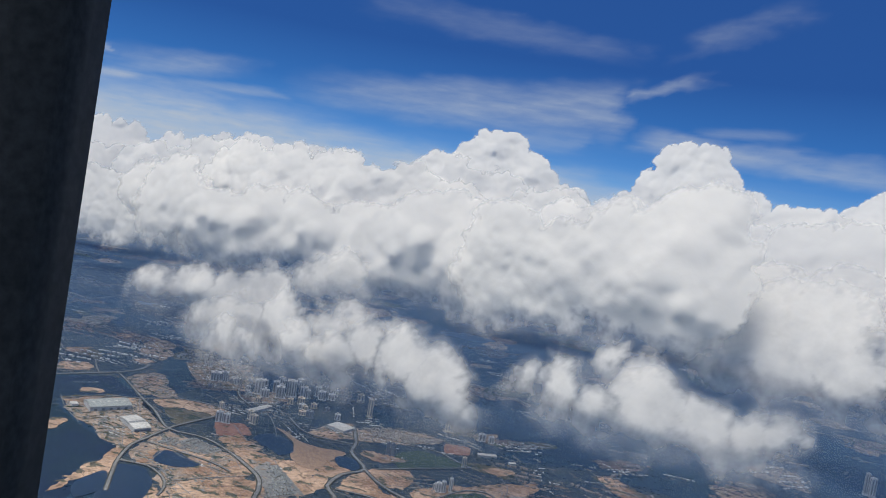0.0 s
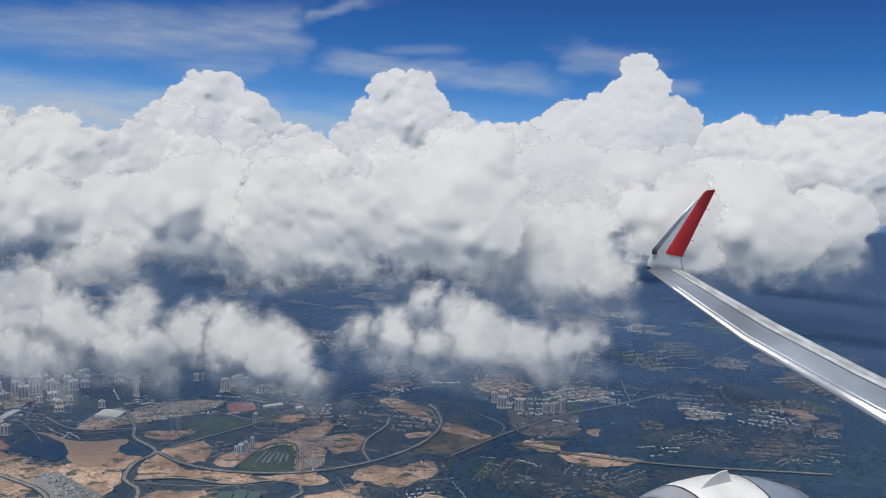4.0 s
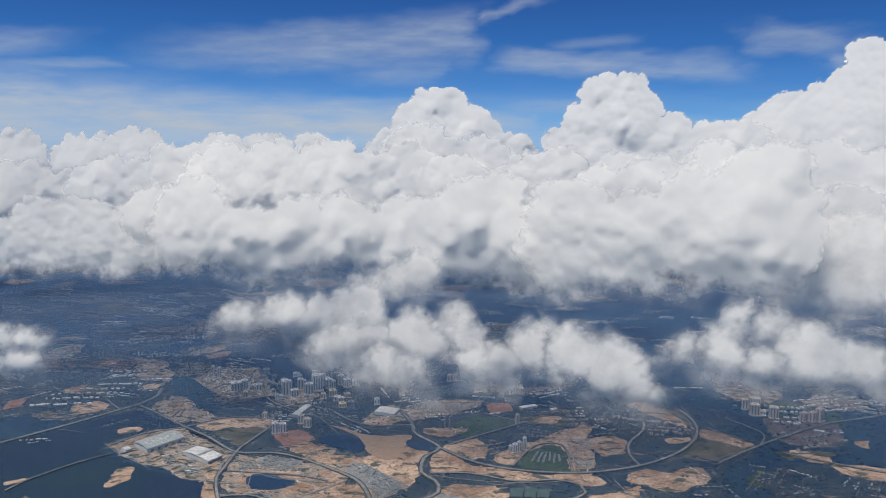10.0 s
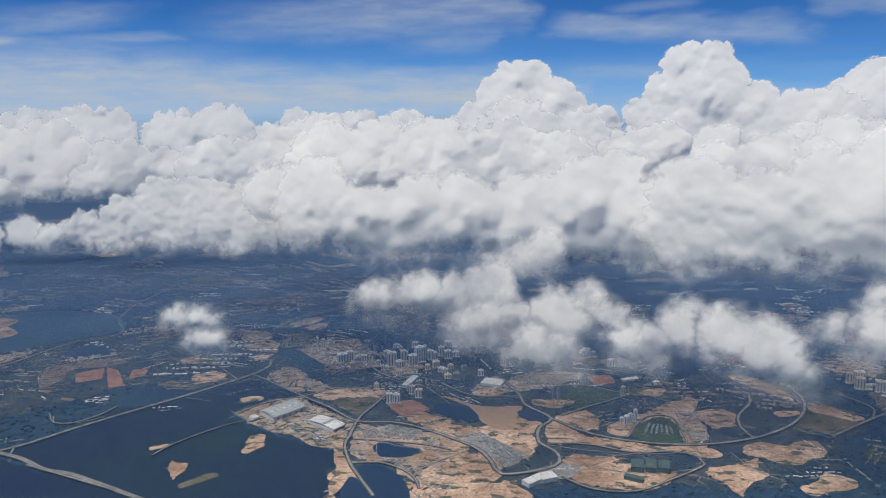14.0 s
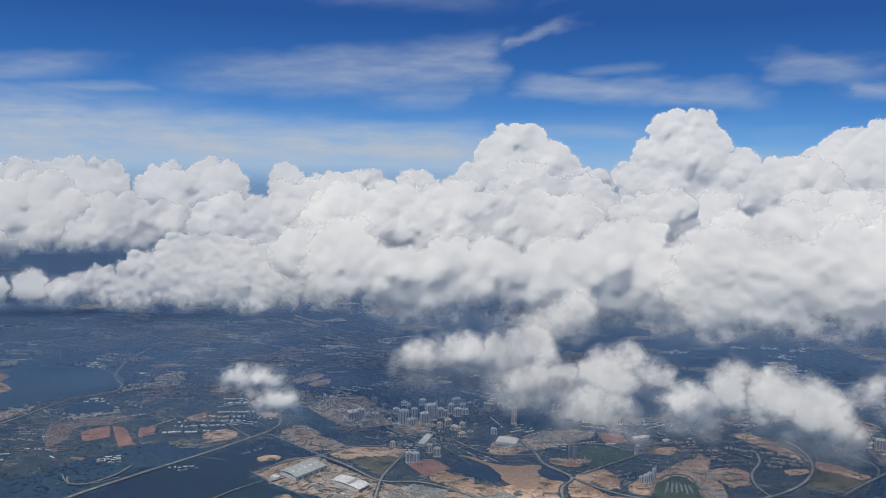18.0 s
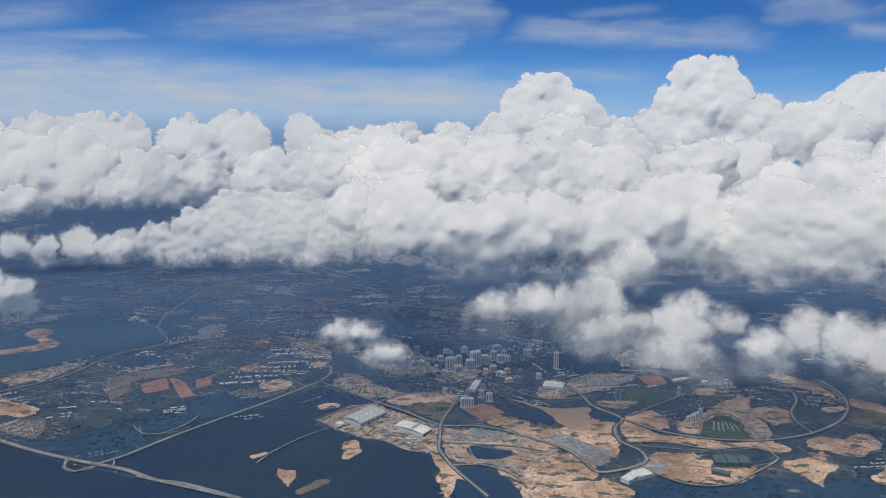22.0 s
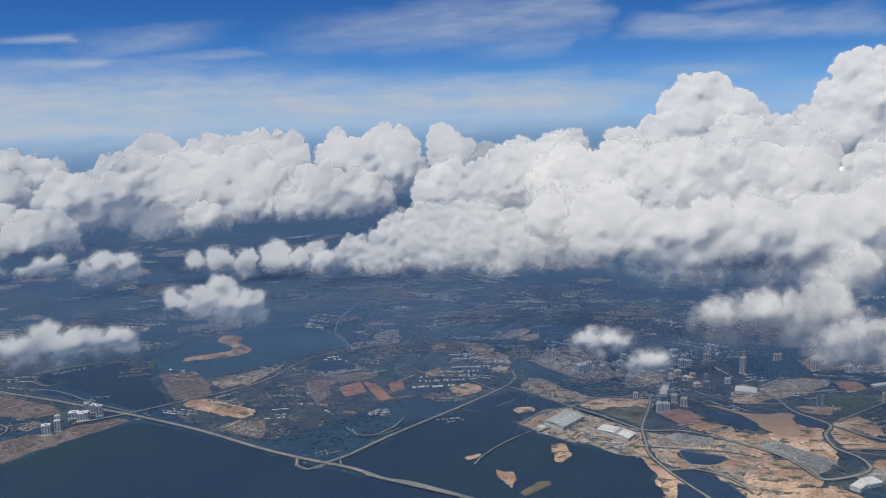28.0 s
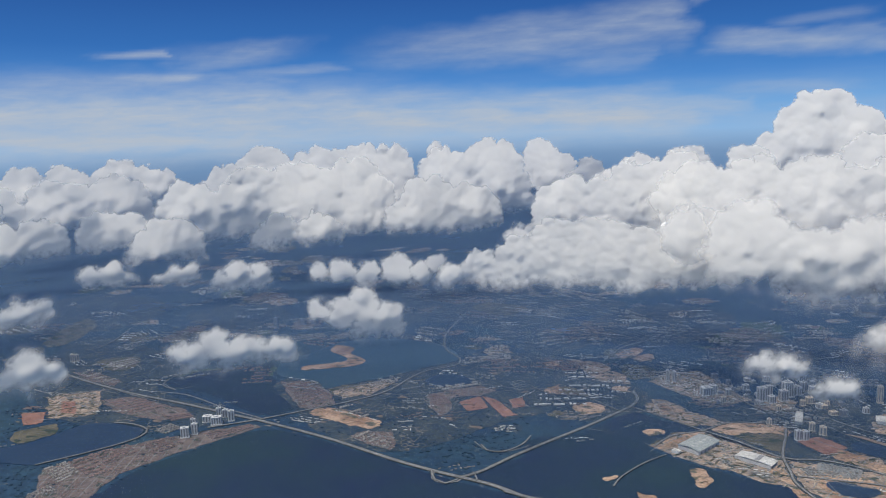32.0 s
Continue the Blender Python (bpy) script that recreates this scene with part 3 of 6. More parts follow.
# bare and built-up ground
PATCHES = [
    ("earth", [(27, 667), (28, 687), (39, 694), (57, 674), (87, 663), (129, 656), (167, 657), (182, 649), (173, 636), (148, 644), (107, 643), (65, 652), (35, 648)]),
    ("earth", [(41, 615), (56, 626), (85, 626), (101, 619), (135, 609), (130, 589), (111, 573), (81, 570), (55, 578), (47, 590)]),
    ("earth", [(-36, 669), (0, 697), (24, 692), (19, 666), (22, 646), (16, 621), (-11, 641)]),
    ("earth", [(-61, 609), (-41, 617), (-19, 616), (-8, 582), (-23, 567), (-54, 563)]),
    ("earth", [(-92, 553), (-53, 559), (4, 571), (17, 538), (-47, 515), (-84, 517)]),
    ("earth", [(84, 686), (107, 718), (133, 740), (169, 778), (178, 760), (173, 668), (154, 665), (152, 707), (135, 722), (117, 702), (101, 673)]),
    ("earth", [(181, 747), (209, 739), (202, 714), (181, 709)]),
    ("earth", [(197, 654), (220, 679), (240, 670), (265, 686), (269, 659), (236, 634), (213, 644)]),
    ("earth", [(162, 610), (191, 628), (210, 639), (194, 598), (179, 573), (172, 591)]),
    ("earth", [(234, 596), (260, 620), (279, 611), (273, 600), (238, 582)]),
    ("scrub", [(220, 847), (250, 844), (277, 829), (284, 791), (256, 815)]),
    ("earth", [(295, 783), (315, 766), (331, 748), (326, 741), (299, 758)]),
    ("scrub", [(285, 756), (311, 754), (322, 735), (295, 706), (273, 705), (258, 711)]),
    ("earth", [(-214, 730), (-193, 751), (-143, 754), (-139, 727), (-161, 731), (-197, 719)]),
    ("scrub", [(-196, 718), (-161, 729), (-145, 718), (-152, 687), (-165, 688)]),
    ("site", [(-279, 672), (-254, 711), (-227, 721), (-155, 669), (-149, 616), (-152, 603), (-187, 621), (-219, 637), (-233, 638)]),
    ("site", [(-276, 778), (-276, 810), (-262, 809), (-217, 758), (-193, 752), (-193, 742), (-223, 740), (-261, 757)]),
    ("earth", [(-267, 770), (-267, 800), (-245, 781), (-226, 757), (-243, 760)]),
    ("site", [(-149, 664), (-96, 660), (-56, 645), (-42, 545), (-63, 553), (-87, 570), (-104, 594), (-131, 590), (-148, 621)]),
    ("earth", [(-152, 601), (-145, 602), (-135, 581), (-124, 565), (-132, 543), (-130, 517), (-136, 516)]),
    ("earth", [(-236, 594), (-239, 618), (-228, 625), (-223, 605), (-232, 590)]),
    ("earth", [(-288, 563), (-281, 566), (-268, 559), (-273, 535)]),
    ("scrub", [(-259, 529), (-248, 549), (-239, 544), (-252, 524)]),
    ("site", [(-84, 558), (-44, 560), (-40, 530), (-70, 526)]),
    ("red", [(-133, 715), (-109, 731), (-86, 709), (-110, 684)]),
    ("site", [(-95, 672), (-80, 691), (-62, 688), (-57, 655)]),
    ("site", [(-67, 651), (-43, 674), (14, 616), (-7, 588), (-31, 628)]),
    ("site", [(-51, 764), (-39, 803), (-11, 795), (-7, 770), (-26, 750)]),
    ("site", [(-4, 804), (17, 823), (64, 829), (39, 795), (3, 786)]),
    ("grass", [(44, 767), (70, 788), (105, 779), (78, 745), (54, 729)]),
    ("earth", [(14, 749), (37, 749), (59, 752), (39, 730), (20, 734)]),
    ("earth", [(51, 716), (68, 725), (80, 691), (66, 687)]),
    ("grass", [(105, 671), (117, 702), (135, 719), (150, 710), (149, 664), (124, 663)]),
    ("earth", [(127, 786), (143, 799), (154, 790), (142, 774)]),
    ("red", [(72, 826), (96, 834), (103, 811), (81, 797)]),
    ("scrub", [(62, 888), (86, 901), (87, 870), (67, 863)]),
    ("red", [(-505, 752), (-483, 775), (-465, 741), (-486, 724)]),
    ("red", [(-481, 775), (-464, 771), (-427, 724), (-443, 717)]),
    ("red", [(-446, 772), (-431, 781), (-422, 754), (-436, 746)]),
    ("earth", [(-667, 681), (-652, 699), (-578, 673), (-577, 652), (-600, 655), (-645, 668)]),
    ("housing", [(-870, 479), (-853, 514), (-820, 556), (-756, 611), (-716, 635), (-704, 630), (-753, 557), (-784, 492), (-780, 443), (-802, 428), (-830, 431)]),
    ("housing", [(-958, 663), (-923, 685), (-824, 658), (-799, 638), (-835, 622), (-904, 633)]),
    ("red", [(-1020, 604), (-994, 614), (-970, 585), (-987, 573)]),
    ("red", [(-1001, 649), (-984, 653), (-952, 618), (-974, 618)]),
    ("scrub", [(-978, 555), (-952, 584), (-930, 557), (-950, 531)]),
    ("site", [(-1036, 661), (-980, 693), (-921, 620), (-977, 600)]),
    ("spit", [(-750, 826), (-713, 843), (-684, 860), (-681, 884), (-702, 901), (-715, 912), (-724, 941), (-755, 948), (-752, 919), (-731, 905), (-712, 889), (-711, 875), (-728, 861), (-757, 842)]),
    ("earth", [(-66, 648), (-44, 643), (-37, 612), (-46, 604), (-61, 613)]),
    ("forest", [(-908, 738), (-903, 781), (-864, 815), (-812, 848), (-790, 800), (-715, 738), (-694, 697), (-724, 664), (-825, 713)]),
    ("site", [(-676, 753), (-644, 782), (-617, 814), (-605, 803), (-622, 756), (-649, 736)]),
    ("housing", [(-761, 776), (-711, 782), (-668, 742), (-654, 715), (-680, 691), (-706, 710)]),
    ("housing", [(-596, 628), (-582, 646), (-552, 647), (-537, 614), (-541, 604), (-568, 613)]),
    ("housing", [(-549, 767), (-531, 787), (-492, 813), (-467, 800), (-484, 780), (-520, 763), (-508, 732), (-513, 702), (-535, 730)]),
    ("site", [(-282, 882), (-246, 916), (-221, 929), (-181, 863), (-181, 820), (-209, 806), (-248, 845)]),
    ("earth", [(-331, 977), (-317, 1013), (-297, 1017), (-303, 977)]),
    ("earth", [(-307, 965), (-284, 991), (-280, 960), (-299, 956)]),
    ("scrub", [(-1084, 804), (-1039, 836), (-1008, 805), (-1019, 769)]),
    ("housing", [(-1078, 752), (-1044, 759), (-979, 732), (-978, 714), (-1039, 730)]),
    ("scrub", [(-1253, 881), (-1300, 1024), (-1232, 975), (-1205, 866)]),
    ("housing", [(-755, 774), (-719, 788), (-668, 741), (-687, 692)]),
    ("scrub", [(-681, 761), (-656, 789), (-628, 771), (-643, 736)]),
    ("site", [(-285, 798), (-262, 794), (-222, 757), (-229, 732), (-256, 745), (-283, 772)]),
    ("site", [(-281, 871), (-241, 917), (-204, 877), (-183, 828), (-202, 807), (-225, 815)]),
    ("earth", [(-287, 705), (-273, 715), (-266, 711), (-276, 698)]),
    ("earth", [(-320, 589), (-311, 598), (-306, 592), (-315, 584)]),
    ("earth", [(-238, 613), (-228, 621), (-221, 603), (-230, 590)]),
    ("earth", [(-368, 763), (-350, 776), (-342, 751), (-356, 744)]),
    ("earth", [(386, 704), (422, 705), (463, 687), (409, 677)]),
    ("earth", [(465, 633), (509, 655), (550, 650), (534, 638), (484, 633)]),
    ("earth", [(691, 846), (718, 828), (710, 805), (686, 817)]),
    ("earth", [(435, 765), (451, 768), (439, 749)]),
    ("scrub", [(350, 731), (400, 738), (399, 724), (358, 717)]),
    ("earth", [(-330, 985), (-310, 1015), (-298, 997), (-320, 968)]),
    ("earth", [(-303, 977), (-283, 994), (-279, 971), (-297, 959)]),
    ("scrub", [(-606, 1223), (-578, 1275), (-505, 1240), (-536, 1180)]),
    ("earth", [(-429, 921), (-410, 934), (-404, 919), (-419, 910)]),
    ("earth", [(-409, 816), (-395, 839), (-386, 810), (-399, 802)]),
    ("earth", [(-368, 768), (-352, 776), (-349, 749), (-362, 755)]),
    ("forest", [(-438, 563), (-409, 608), (-380, 649), (-344, 698), (-314, 745), (-294, 763), (-251, 723), (-235, 712), (-281, 668), (-252, 630), (-210, 616), (-150, 588), (-163, 531), (-325, 497), (-369, 522), (-411, 547)]),
    ("forest", [(-698, 623), (-749, 551), (-775, 488), (-767, 436), (-721, 399), (-478, 434), (-364, 461), (-385, 524), (-421, 542), (-483, 561), (-610, 607)]),
    ("forest", [(-405, 639), (-335, 699), (-302, 746), (-267, 744), (-225, 718), (-280, 672), (-231, 633), (-185, 616), (-151, 599), (-133, 513), (-240, 474), (-305, 485)]),
    ("earth", [(-130, 631), (-105, 644), (-76, 631), (-78, 617), (-108, 616), (-115, 593), (-123, 592)]),
    ("earth", [(-171, 635), (-161, 650), (-150, 632), (-149, 607), (-163, 622)]),
    ("earth", [(-69, 581), (-50, 602), (-35, 587), (-38, 565), (-64, 561)]),
    ("earth", [(-106, 689), (-92, 699), (-73, 688), (-64, 672), (-78, 662), (-96, 671)]),
    ("earth", [(-260, 687), (-241, 711), (-220, 718), (-233, 692), (-254, 674), (-271, 665)]),
    ("earth", [(181, 736), (203, 723), (207, 709), (182, 704)]),
    ("earth", [(231, 846), (247, 852), (273, 819), (278, 782), (264, 795), (246, 819)]),
    ("earth", [(283, 784), (298, 773), (333, 746), (320, 738), (288, 759)]),
    ("scrub", [(291, 758), (314, 755), (321, 736), (295, 712), (278, 722)]),
    ("earth", [(251, 749), (274, 758), (267, 740), (254, 740)]),
    ("earth", [(163, 608), (190, 630), (207, 625), (198, 602)]),
    ("earth", [(363, 736), (392, 723), (384, 702), (367, 718)]),
    ("paved", [(-42, 661), (-26, 656), (15, 619), (-1, 598), (-11, 605), (-44, 639)]),
    ("paved", [(-127, 646), (-122, 666), (-85, 657), (-91, 638)]),
    ("site", [(-275, 893), (-254, 916), (-223, 891), (-182, 854), (-167, 826), (-191, 814), (-225, 836)]),
    ("site", [(-162, 827), (-134, 853), (-116, 832), (-123, 804), (-148, 803)]),
    ("scrub", [(101, 785), (131, 800), (155, 794), (150, 774), (118, 775)]),
    ("earth", [(125, 784), (137, 796), (153, 793), (141, 776), (129, 774)]),
    ("earth", [(-89, 665), (-64, 672), (-26, 663), (-35, 654), (-61, 657)]),
    ("site", [(-43, 784), (-29, 813), (-13, 795), (14, 832), (68, 837), (65, 820), (30, 785), (-16, 764)]),
    ("earth", [(-49, 761), (-24, 779), (-16, 764), (-38, 747)]),
    ("site", [(156, 727), (179, 738), (174, 679), (157, 663), (152, 694)]),
    ("earth", [(34, 699), (61, 720), (69, 692), (77, 681), (56, 682)]),
    ("earth", [(-358, 772), (-349, 783), (-333, 773), (-332, 751), (-347, 756)]),
    ("scrub", [(-409, 823), (-388, 837), (-352, 808), (-377, 804)]),
    ("earth", [(-326, 834), (-319, 850), (-306, 842), (-307, 825)]),
    ("earth", [(-281, 706), (-273, 715), (-263, 712), (-268, 704)]),
    ("earth", [(-85, 605), (-77, 613), (-53, 615), (-60, 601), (-78, 596)]),
    ("paved", [(22, 596), (40, 609), (61, 605), (50, 584), (28, 576)]),
    ("site", [(32, 741), (57, 758), (60, 746), (38, 731)]),
    ("site", [(54, 909), (78, 925), (85, 897), (58, 864)]),
    ("site", [(91, 882), (108, 902), (117, 875), (97, 863)]),
    ("fallow", [(-278, 677), (-225, 730), (-199, 797), (-121, 797), (-47, 810), (39, 845), (120, 814), (188, 781), (202, 702), (180, 628), (139, 590), (-124, 546), (-144, 603), (-187, 636)]),
    ("fallow", [(107, 778), (230, 860), (295, 803), (334, 738), (286, 681), (269, 625), (139, 585)]),
    ("fallow", [(-428, 819), (-386, 860), (-303, 853), (-277, 787), (-305, 754), (-360, 727)]),
    ("fallow", [(-762, 785), (-615, 831), (-485, 962), (-391, 938), (-348, 808), (-434, 707), (-532, 601), (-640, 638), (-694, 688)]),
    ("fallow", [(-1137, 740), (-1197, 908), (-1076, 897), (-929, 807), (-907, 715), (-753, 657), (-807, 602), (-966, 602)]),
    ("forest", [(-818, 419), (-696, 484), (-672, 581), (-596, 546), (-499, 509), (-398, 527), (-181, 577), (-148, 417), (-684, 255)]),
    ("fallow", [(-912, 1200), (-862, 1309), (-714, 1305), (-674, 1111), (-785, 1072)]),
    ("fallow", [(-676, 1337), (-509, 1445), (-390, 1284), (-485, 1106), (-597, 1124)]),
    ("fallow", [(-382, 1200), (-259, 1305), (-149, 1240), (-202, 1089), (-326, 1035)]),
    ("fallow", [(-1475, 1110), (-1407, 1226), (-1210, 1152), (-1180, 984), (-1317, 922)]),
    ("fallow", [(-205, 1029), (-80, 1112), (39, 1074), (1, 921), (-114, 877)]),
    ("fallow", [(-1117, 1076), (-1049, 1203), (-914, 1111), (-936, 990)]),
    ("fallow", [(-528, 1081), (-426, 1154), (-362, 1060), (-434, 957)]),
    ("fallow", [(-130, 853), (-49, 890), (-11, 806), (-80, 744)]),
    ("fallow", [(-935, 1255), (-777, 1357), (-586, 1328), (-535, 1172), (-730, 1105)]),
    ("fallow", [(-576, 1356), (-423, 1377), (-331, 1289), (-440, 1186)]),
    ("fallow", [(-674, 863), (-555, 906), (-432, 873), (-443, 785), (-569, 767)]),
    ("fallow", [(109, 808), (237, 853), (346, 825), (272, 767), (162, 767)]),
    ("fallow", [(320, 679), (386, 704), (424, 662), (379, 625), (325, 625)]),
    ("fallow", [(480, 746), (583, 786), (659, 763), (657, 706), (563, 693)]),
    ("fallow", [(424, 662), (500, 668), (587, 646), (522, 615), (421, 615)]),
    ("fallow", [(566, 887), (678, 934), (725, 870), (627, 812)]),
    ("forest", [(-607, 708), (-587, 758), (-551, 765), (-540, 718), (-566, 689), (-591, 688)]),
    ("forest", [(-568, 830), (-543, 860), (-517, 852), (-504, 819), (-539, 790)]),
]
WATERS = [
    ("lake", [(-781, 806), (-795, 847), (-779, 897), (-757, 962), (-713, 996), (-657, 1000), (-607, 990), (-571, 960), (-549, 921), (-565, 891), (-596, 860), (-621, 825), (-663, 787), (-687, 764), (-710, 786), (-756, 791)]),
    ("pond", [(-569, 824), (-549, 852), (-519, 843), (-505, 823), (-528, 805), (-554, 802)]),
    ("pond", [(-978, 467), (-927, 485), (-888, 490), (-851, 531), (-830, 561), (-831, 586), (-845, 597), (-892, 600), (-917, 589), (-925, 562), (-947, 524), (-979, 500)]),
    ("pond", [(-123, 620), (-111, 627), (-83, 618), (-87, 603), (-112, 600)]),
    ("pond", [(-128, 577), (-108, 583), (-87, 564), (-75, 540), (-74, 511), (-94, 508), (-120, 557)]),
    ("pond", [(-131, 551), (-125, 560), (-106, 532), (-112, 513), (-128, 528)]),
    ("mud", [(-82, 746), (-66, 738), (-49, 727), (-29, 723), (3, 728), (0, 697), (1, 677), (-10, 670), (-27, 679), (-36, 692), (-45, 715), (-64, 730)]),
    ("pond", [(-78, 723), (-64, 725), (-45, 712), (-36, 695), (-41, 681), (-59, 689), (-83, 703)]),
    ("pond", [(1, 715), (20, 718), (27, 704), (25, 692), (4, 701)]),
]
# blocks of flats: place, width, height
TOWERS = [
    ("white", [(-260, 881, 4.9, 14.4), (-252, 880, 4.9, 14.3), (-215, 838, 14.6, 9.1), (-207, 843, 10.0, 11.6), (-153, 830, 11.4, 16.4), (-143, 826, 10.2, 8.9), (-143, 850, 8.8, 12.1), (-129, 835, 10.3, 13.4), (-123, 849, 13.4, 18.7), (-120, 867, 5.9, 16.0), (-112, 859, 8.2, 10.7), (-107, 860, 7.0, 9.2), (-101, 875, 8.9, 11.1), (-92, 867, 8.8, 10.4), (-97, 914, 12.4, 6.4)]),
    ("cream", [(-131, 720, 5.0, 9.4), (-126, 722, 5.5, 9.9), (-113, 748, 6.7, 8.1), (-104, 739, 8.7, 9.0), (-154, 758, 5.3, 5.5)]),
    ("grey", [(35, 754, 4.0, 11.8), (40, 754, 4.5, 13.1)]),
    ("white", [(104, 700, 5.6, 8.2), (108, 702, 4.2, 10.7), (113, 707, 3.8, 11.7), (100, 703, 4.2, 5.3)]),
    ("white", [(71, 894, 13.6, 8.6), (82, 898, 6.5, 6.8), (101, 867, 8.6, 7.1), (112, 867, 6.8, 7.1)]),
    ("cream", [(355, 847, 7.8, 10.9), (366, 850, 11.8, 13.6), (360, 830, 10.9, 11.3), (378, 824, 11.4, 11.9), (368, 828, 6.4, 5.3)]),
    ("pink", [(407, 819, 10.1, 8.6), (415, 817, 8.2, 11.2), (423, 819, 9.5, 13.2)]),
    ("white", [(513, 1024, 5.6, 25.0), (519, 1022, 7.2, 24.1)]),
    ("white", [(-774, 651, 7.0, 9.3), (-764, 649, 7.0, 9.9), (-750, 640, 8.1, 11.7), (-777, 632, 12.5, 7.1), (-762, 628, 12.4, 8.4), (-775, 586, 10.1, 12.3), (-769, 596, 7.8, 11.8), (-786, 617, 6.2, 8.3)]),
    ("grey", [(-904, 1029, 10.0, 17.7), (-869, 1061, 10.2, 10.6), (-851, 1068, 13.3, 10.6)]),
    ("cream", [(-1120, 797, 7.2, 10.9), (-1115, 800, 7.3, 10.9)]),
    ("cream", [(-24, 849, 7.2, 20.4), (63, 869, 9.3, 15.1), (74, 896, 9.5, 9.9), (26, 904, 6.9, 7.9), (32, 907, 4.2, 7.2), (107, 773, 4.7, 11.0)]),
    ("white", [(-131, 719, 7.9, 10.3), (-124, 721, 7.0, 10.3)]),
]
SHEDS = [
    ("grey", [(-251, 670), (-230, 702), (-210, 689), (-231, 658)], 6),
    ("white", [(-196, 660), (-188, 673), (-161, 652), (-168, 638)], 5),
    ("low", [(10, 568), (24, 582), (30, 577), (18, 563)], 5),
    ("low", [(23, 582), (35, 588), (38, 578), (26, 570)], 5),
    ("green", [(99, 601), (101, 617), (111, 617), (110, 602)], 6),
    ("green", [(111, 602), (113, 619), (122, 619), (120, 602)], 6),
    ("green", [(121, 602), (123, 617), (132, 617), (131, 604)], 6),
    ("green", [(91, 586), (94, 591), (109, 591), (108, 585)], 4),
    ("low", [(-43, 783), (-39, 803), (-19, 790), (-23, 775)], 4),
    ("low", [(-128, 764), (-121, 795), (-115, 792), (-120, 761)], 4),
    ("low", [(-257, 660), (-254, 665), (-248, 660), (-251, 655)], 4),
    ("low", [(108, 819), (126, 828), (129, 823), (112, 814)], 3),
    ("low", [(142, 817), (148, 821), (150, 817), (144, 813)], 2.5),
]
# terraces of houses: corners of the plot, rows, houses in a row
TERRACES = [
    ("white", [(-870, 482), (-861, 503), (-827, 485), (-829, 459)], 7, 12),
    ("white", [(-842, 431), (-835, 455), (-820, 447), (-824, 422)], 5, 10),
    ("white", [(-820, 593), (-816, 616), (-793, 608), (-802, 587)], 5, 6),
    ("red", [(-849, 522), (-825, 554), (-800, 539), (-811, 504)], 6, 10),
    ("red", [(-811, 554), (-792, 584), (-764, 568), (-778, 537)], 6, 10),
    ("red", [(-857, 500), (-849, 522), (-794, 496), (-805, 476)], 6, 9),
    ("red", [(-761, 598), (-722, 634), (-711, 628), (-739, 584)], 4, 14),
    ("red", [(-940, 657), (-919, 681), (-856, 661), (-875, 634)], 6, 10),
    ("red", [(-843, 633), (-819, 646), (-798, 642), (-816, 621)], 3, 10),
    ("red", [(-549, 766), (-531, 775), (-511, 743), (-529, 730)], 6, 7),
    ("white", [(-548, 793), (-503, 831), (-494, 816), (-538, 784)], 2, 16),
    ("white", [(-651, 709), (-636, 722), (-591, 684), (-595, 669)], 3, 12),
    ("white", [(-591, 628), (-582, 646), (-540, 616), (-545, 604)], 5, 9),
    ("white", [(-640, 792), (-606, 822), (-599, 812), (-630, 777)], 3, 10),
    ("red", [(-749, 770), (-720, 781), (-677, 745), (-688, 701)], 7, 8),
    ("white", [(-855, 979), (-809, 1014), (-792, 991), (-834, 949)], 3, 10),
    ("white", [(-791, 1000), (-761, 1014), (-748, 990), (-778, 976)], 3, 8),
    ("white", [(-549, 926), (-481, 953), (-475, 933), (-536, 894)], 3, 14),
    ("grey", [(-141, 646), (-130, 656), (-118, 636), (-136, 633)], 6, 6),
    ("grey", [(-122, 654), (-94, 653), (-95, 634), (-118, 635)], 7, 8),
    ("grey", [(-32, 654), (-15, 640), (10, 615), (-5, 591)], 8, 10),
    ("grey", [(117, 680), (124, 703), (146, 698), (147, 679)], 6, 6),
    ("white", [(163, 738), (176, 747), (173, 678), (159, 671)], 4, 12),
    ("white", [(0, 793), (18, 819), (61, 825), (39, 795)], 6, 12),
    ("white", [(-194, 879), (-169, 874), (-174, 860), (-192, 864)], 3, 6),
    ("white", [(-172, 755), (-142, 777), (-139, 769), (-168, 749)], 3, 8),
    ("red", [(570, 706), (604, 700), (650, 748), (615, 748)], 5, 9),
    ("white", [(-1064, 792), (-1038, 830), (-1010, 809), (-1022, 769)], 4, 10),
    ("white", [(-1076, 752), (-1062, 767), (-985, 735), (-992, 717)], 4, 10),
    ("white", [(161, 692), (175, 689), (172, 670), (159, 671)], 5, 5),
    ("white", [(-40, 785), (-28, 810), (-15, 793), (-26, 769)], 5, 6),
    ("white", [(-15, 805), (8, 829), (43, 817), (17, 790)], 6, 11),
    ("white", [(28, 806), (68, 835), (68, 824), (41, 796)], 3, 9),
    ("grey", [(-126, 647), (-121, 665), (-86, 655), (-91, 639)], 5, 9),
    ("grey", [(-40, 657), (-26, 653), (13, 618), (-1, 602)], 9, 7),
]
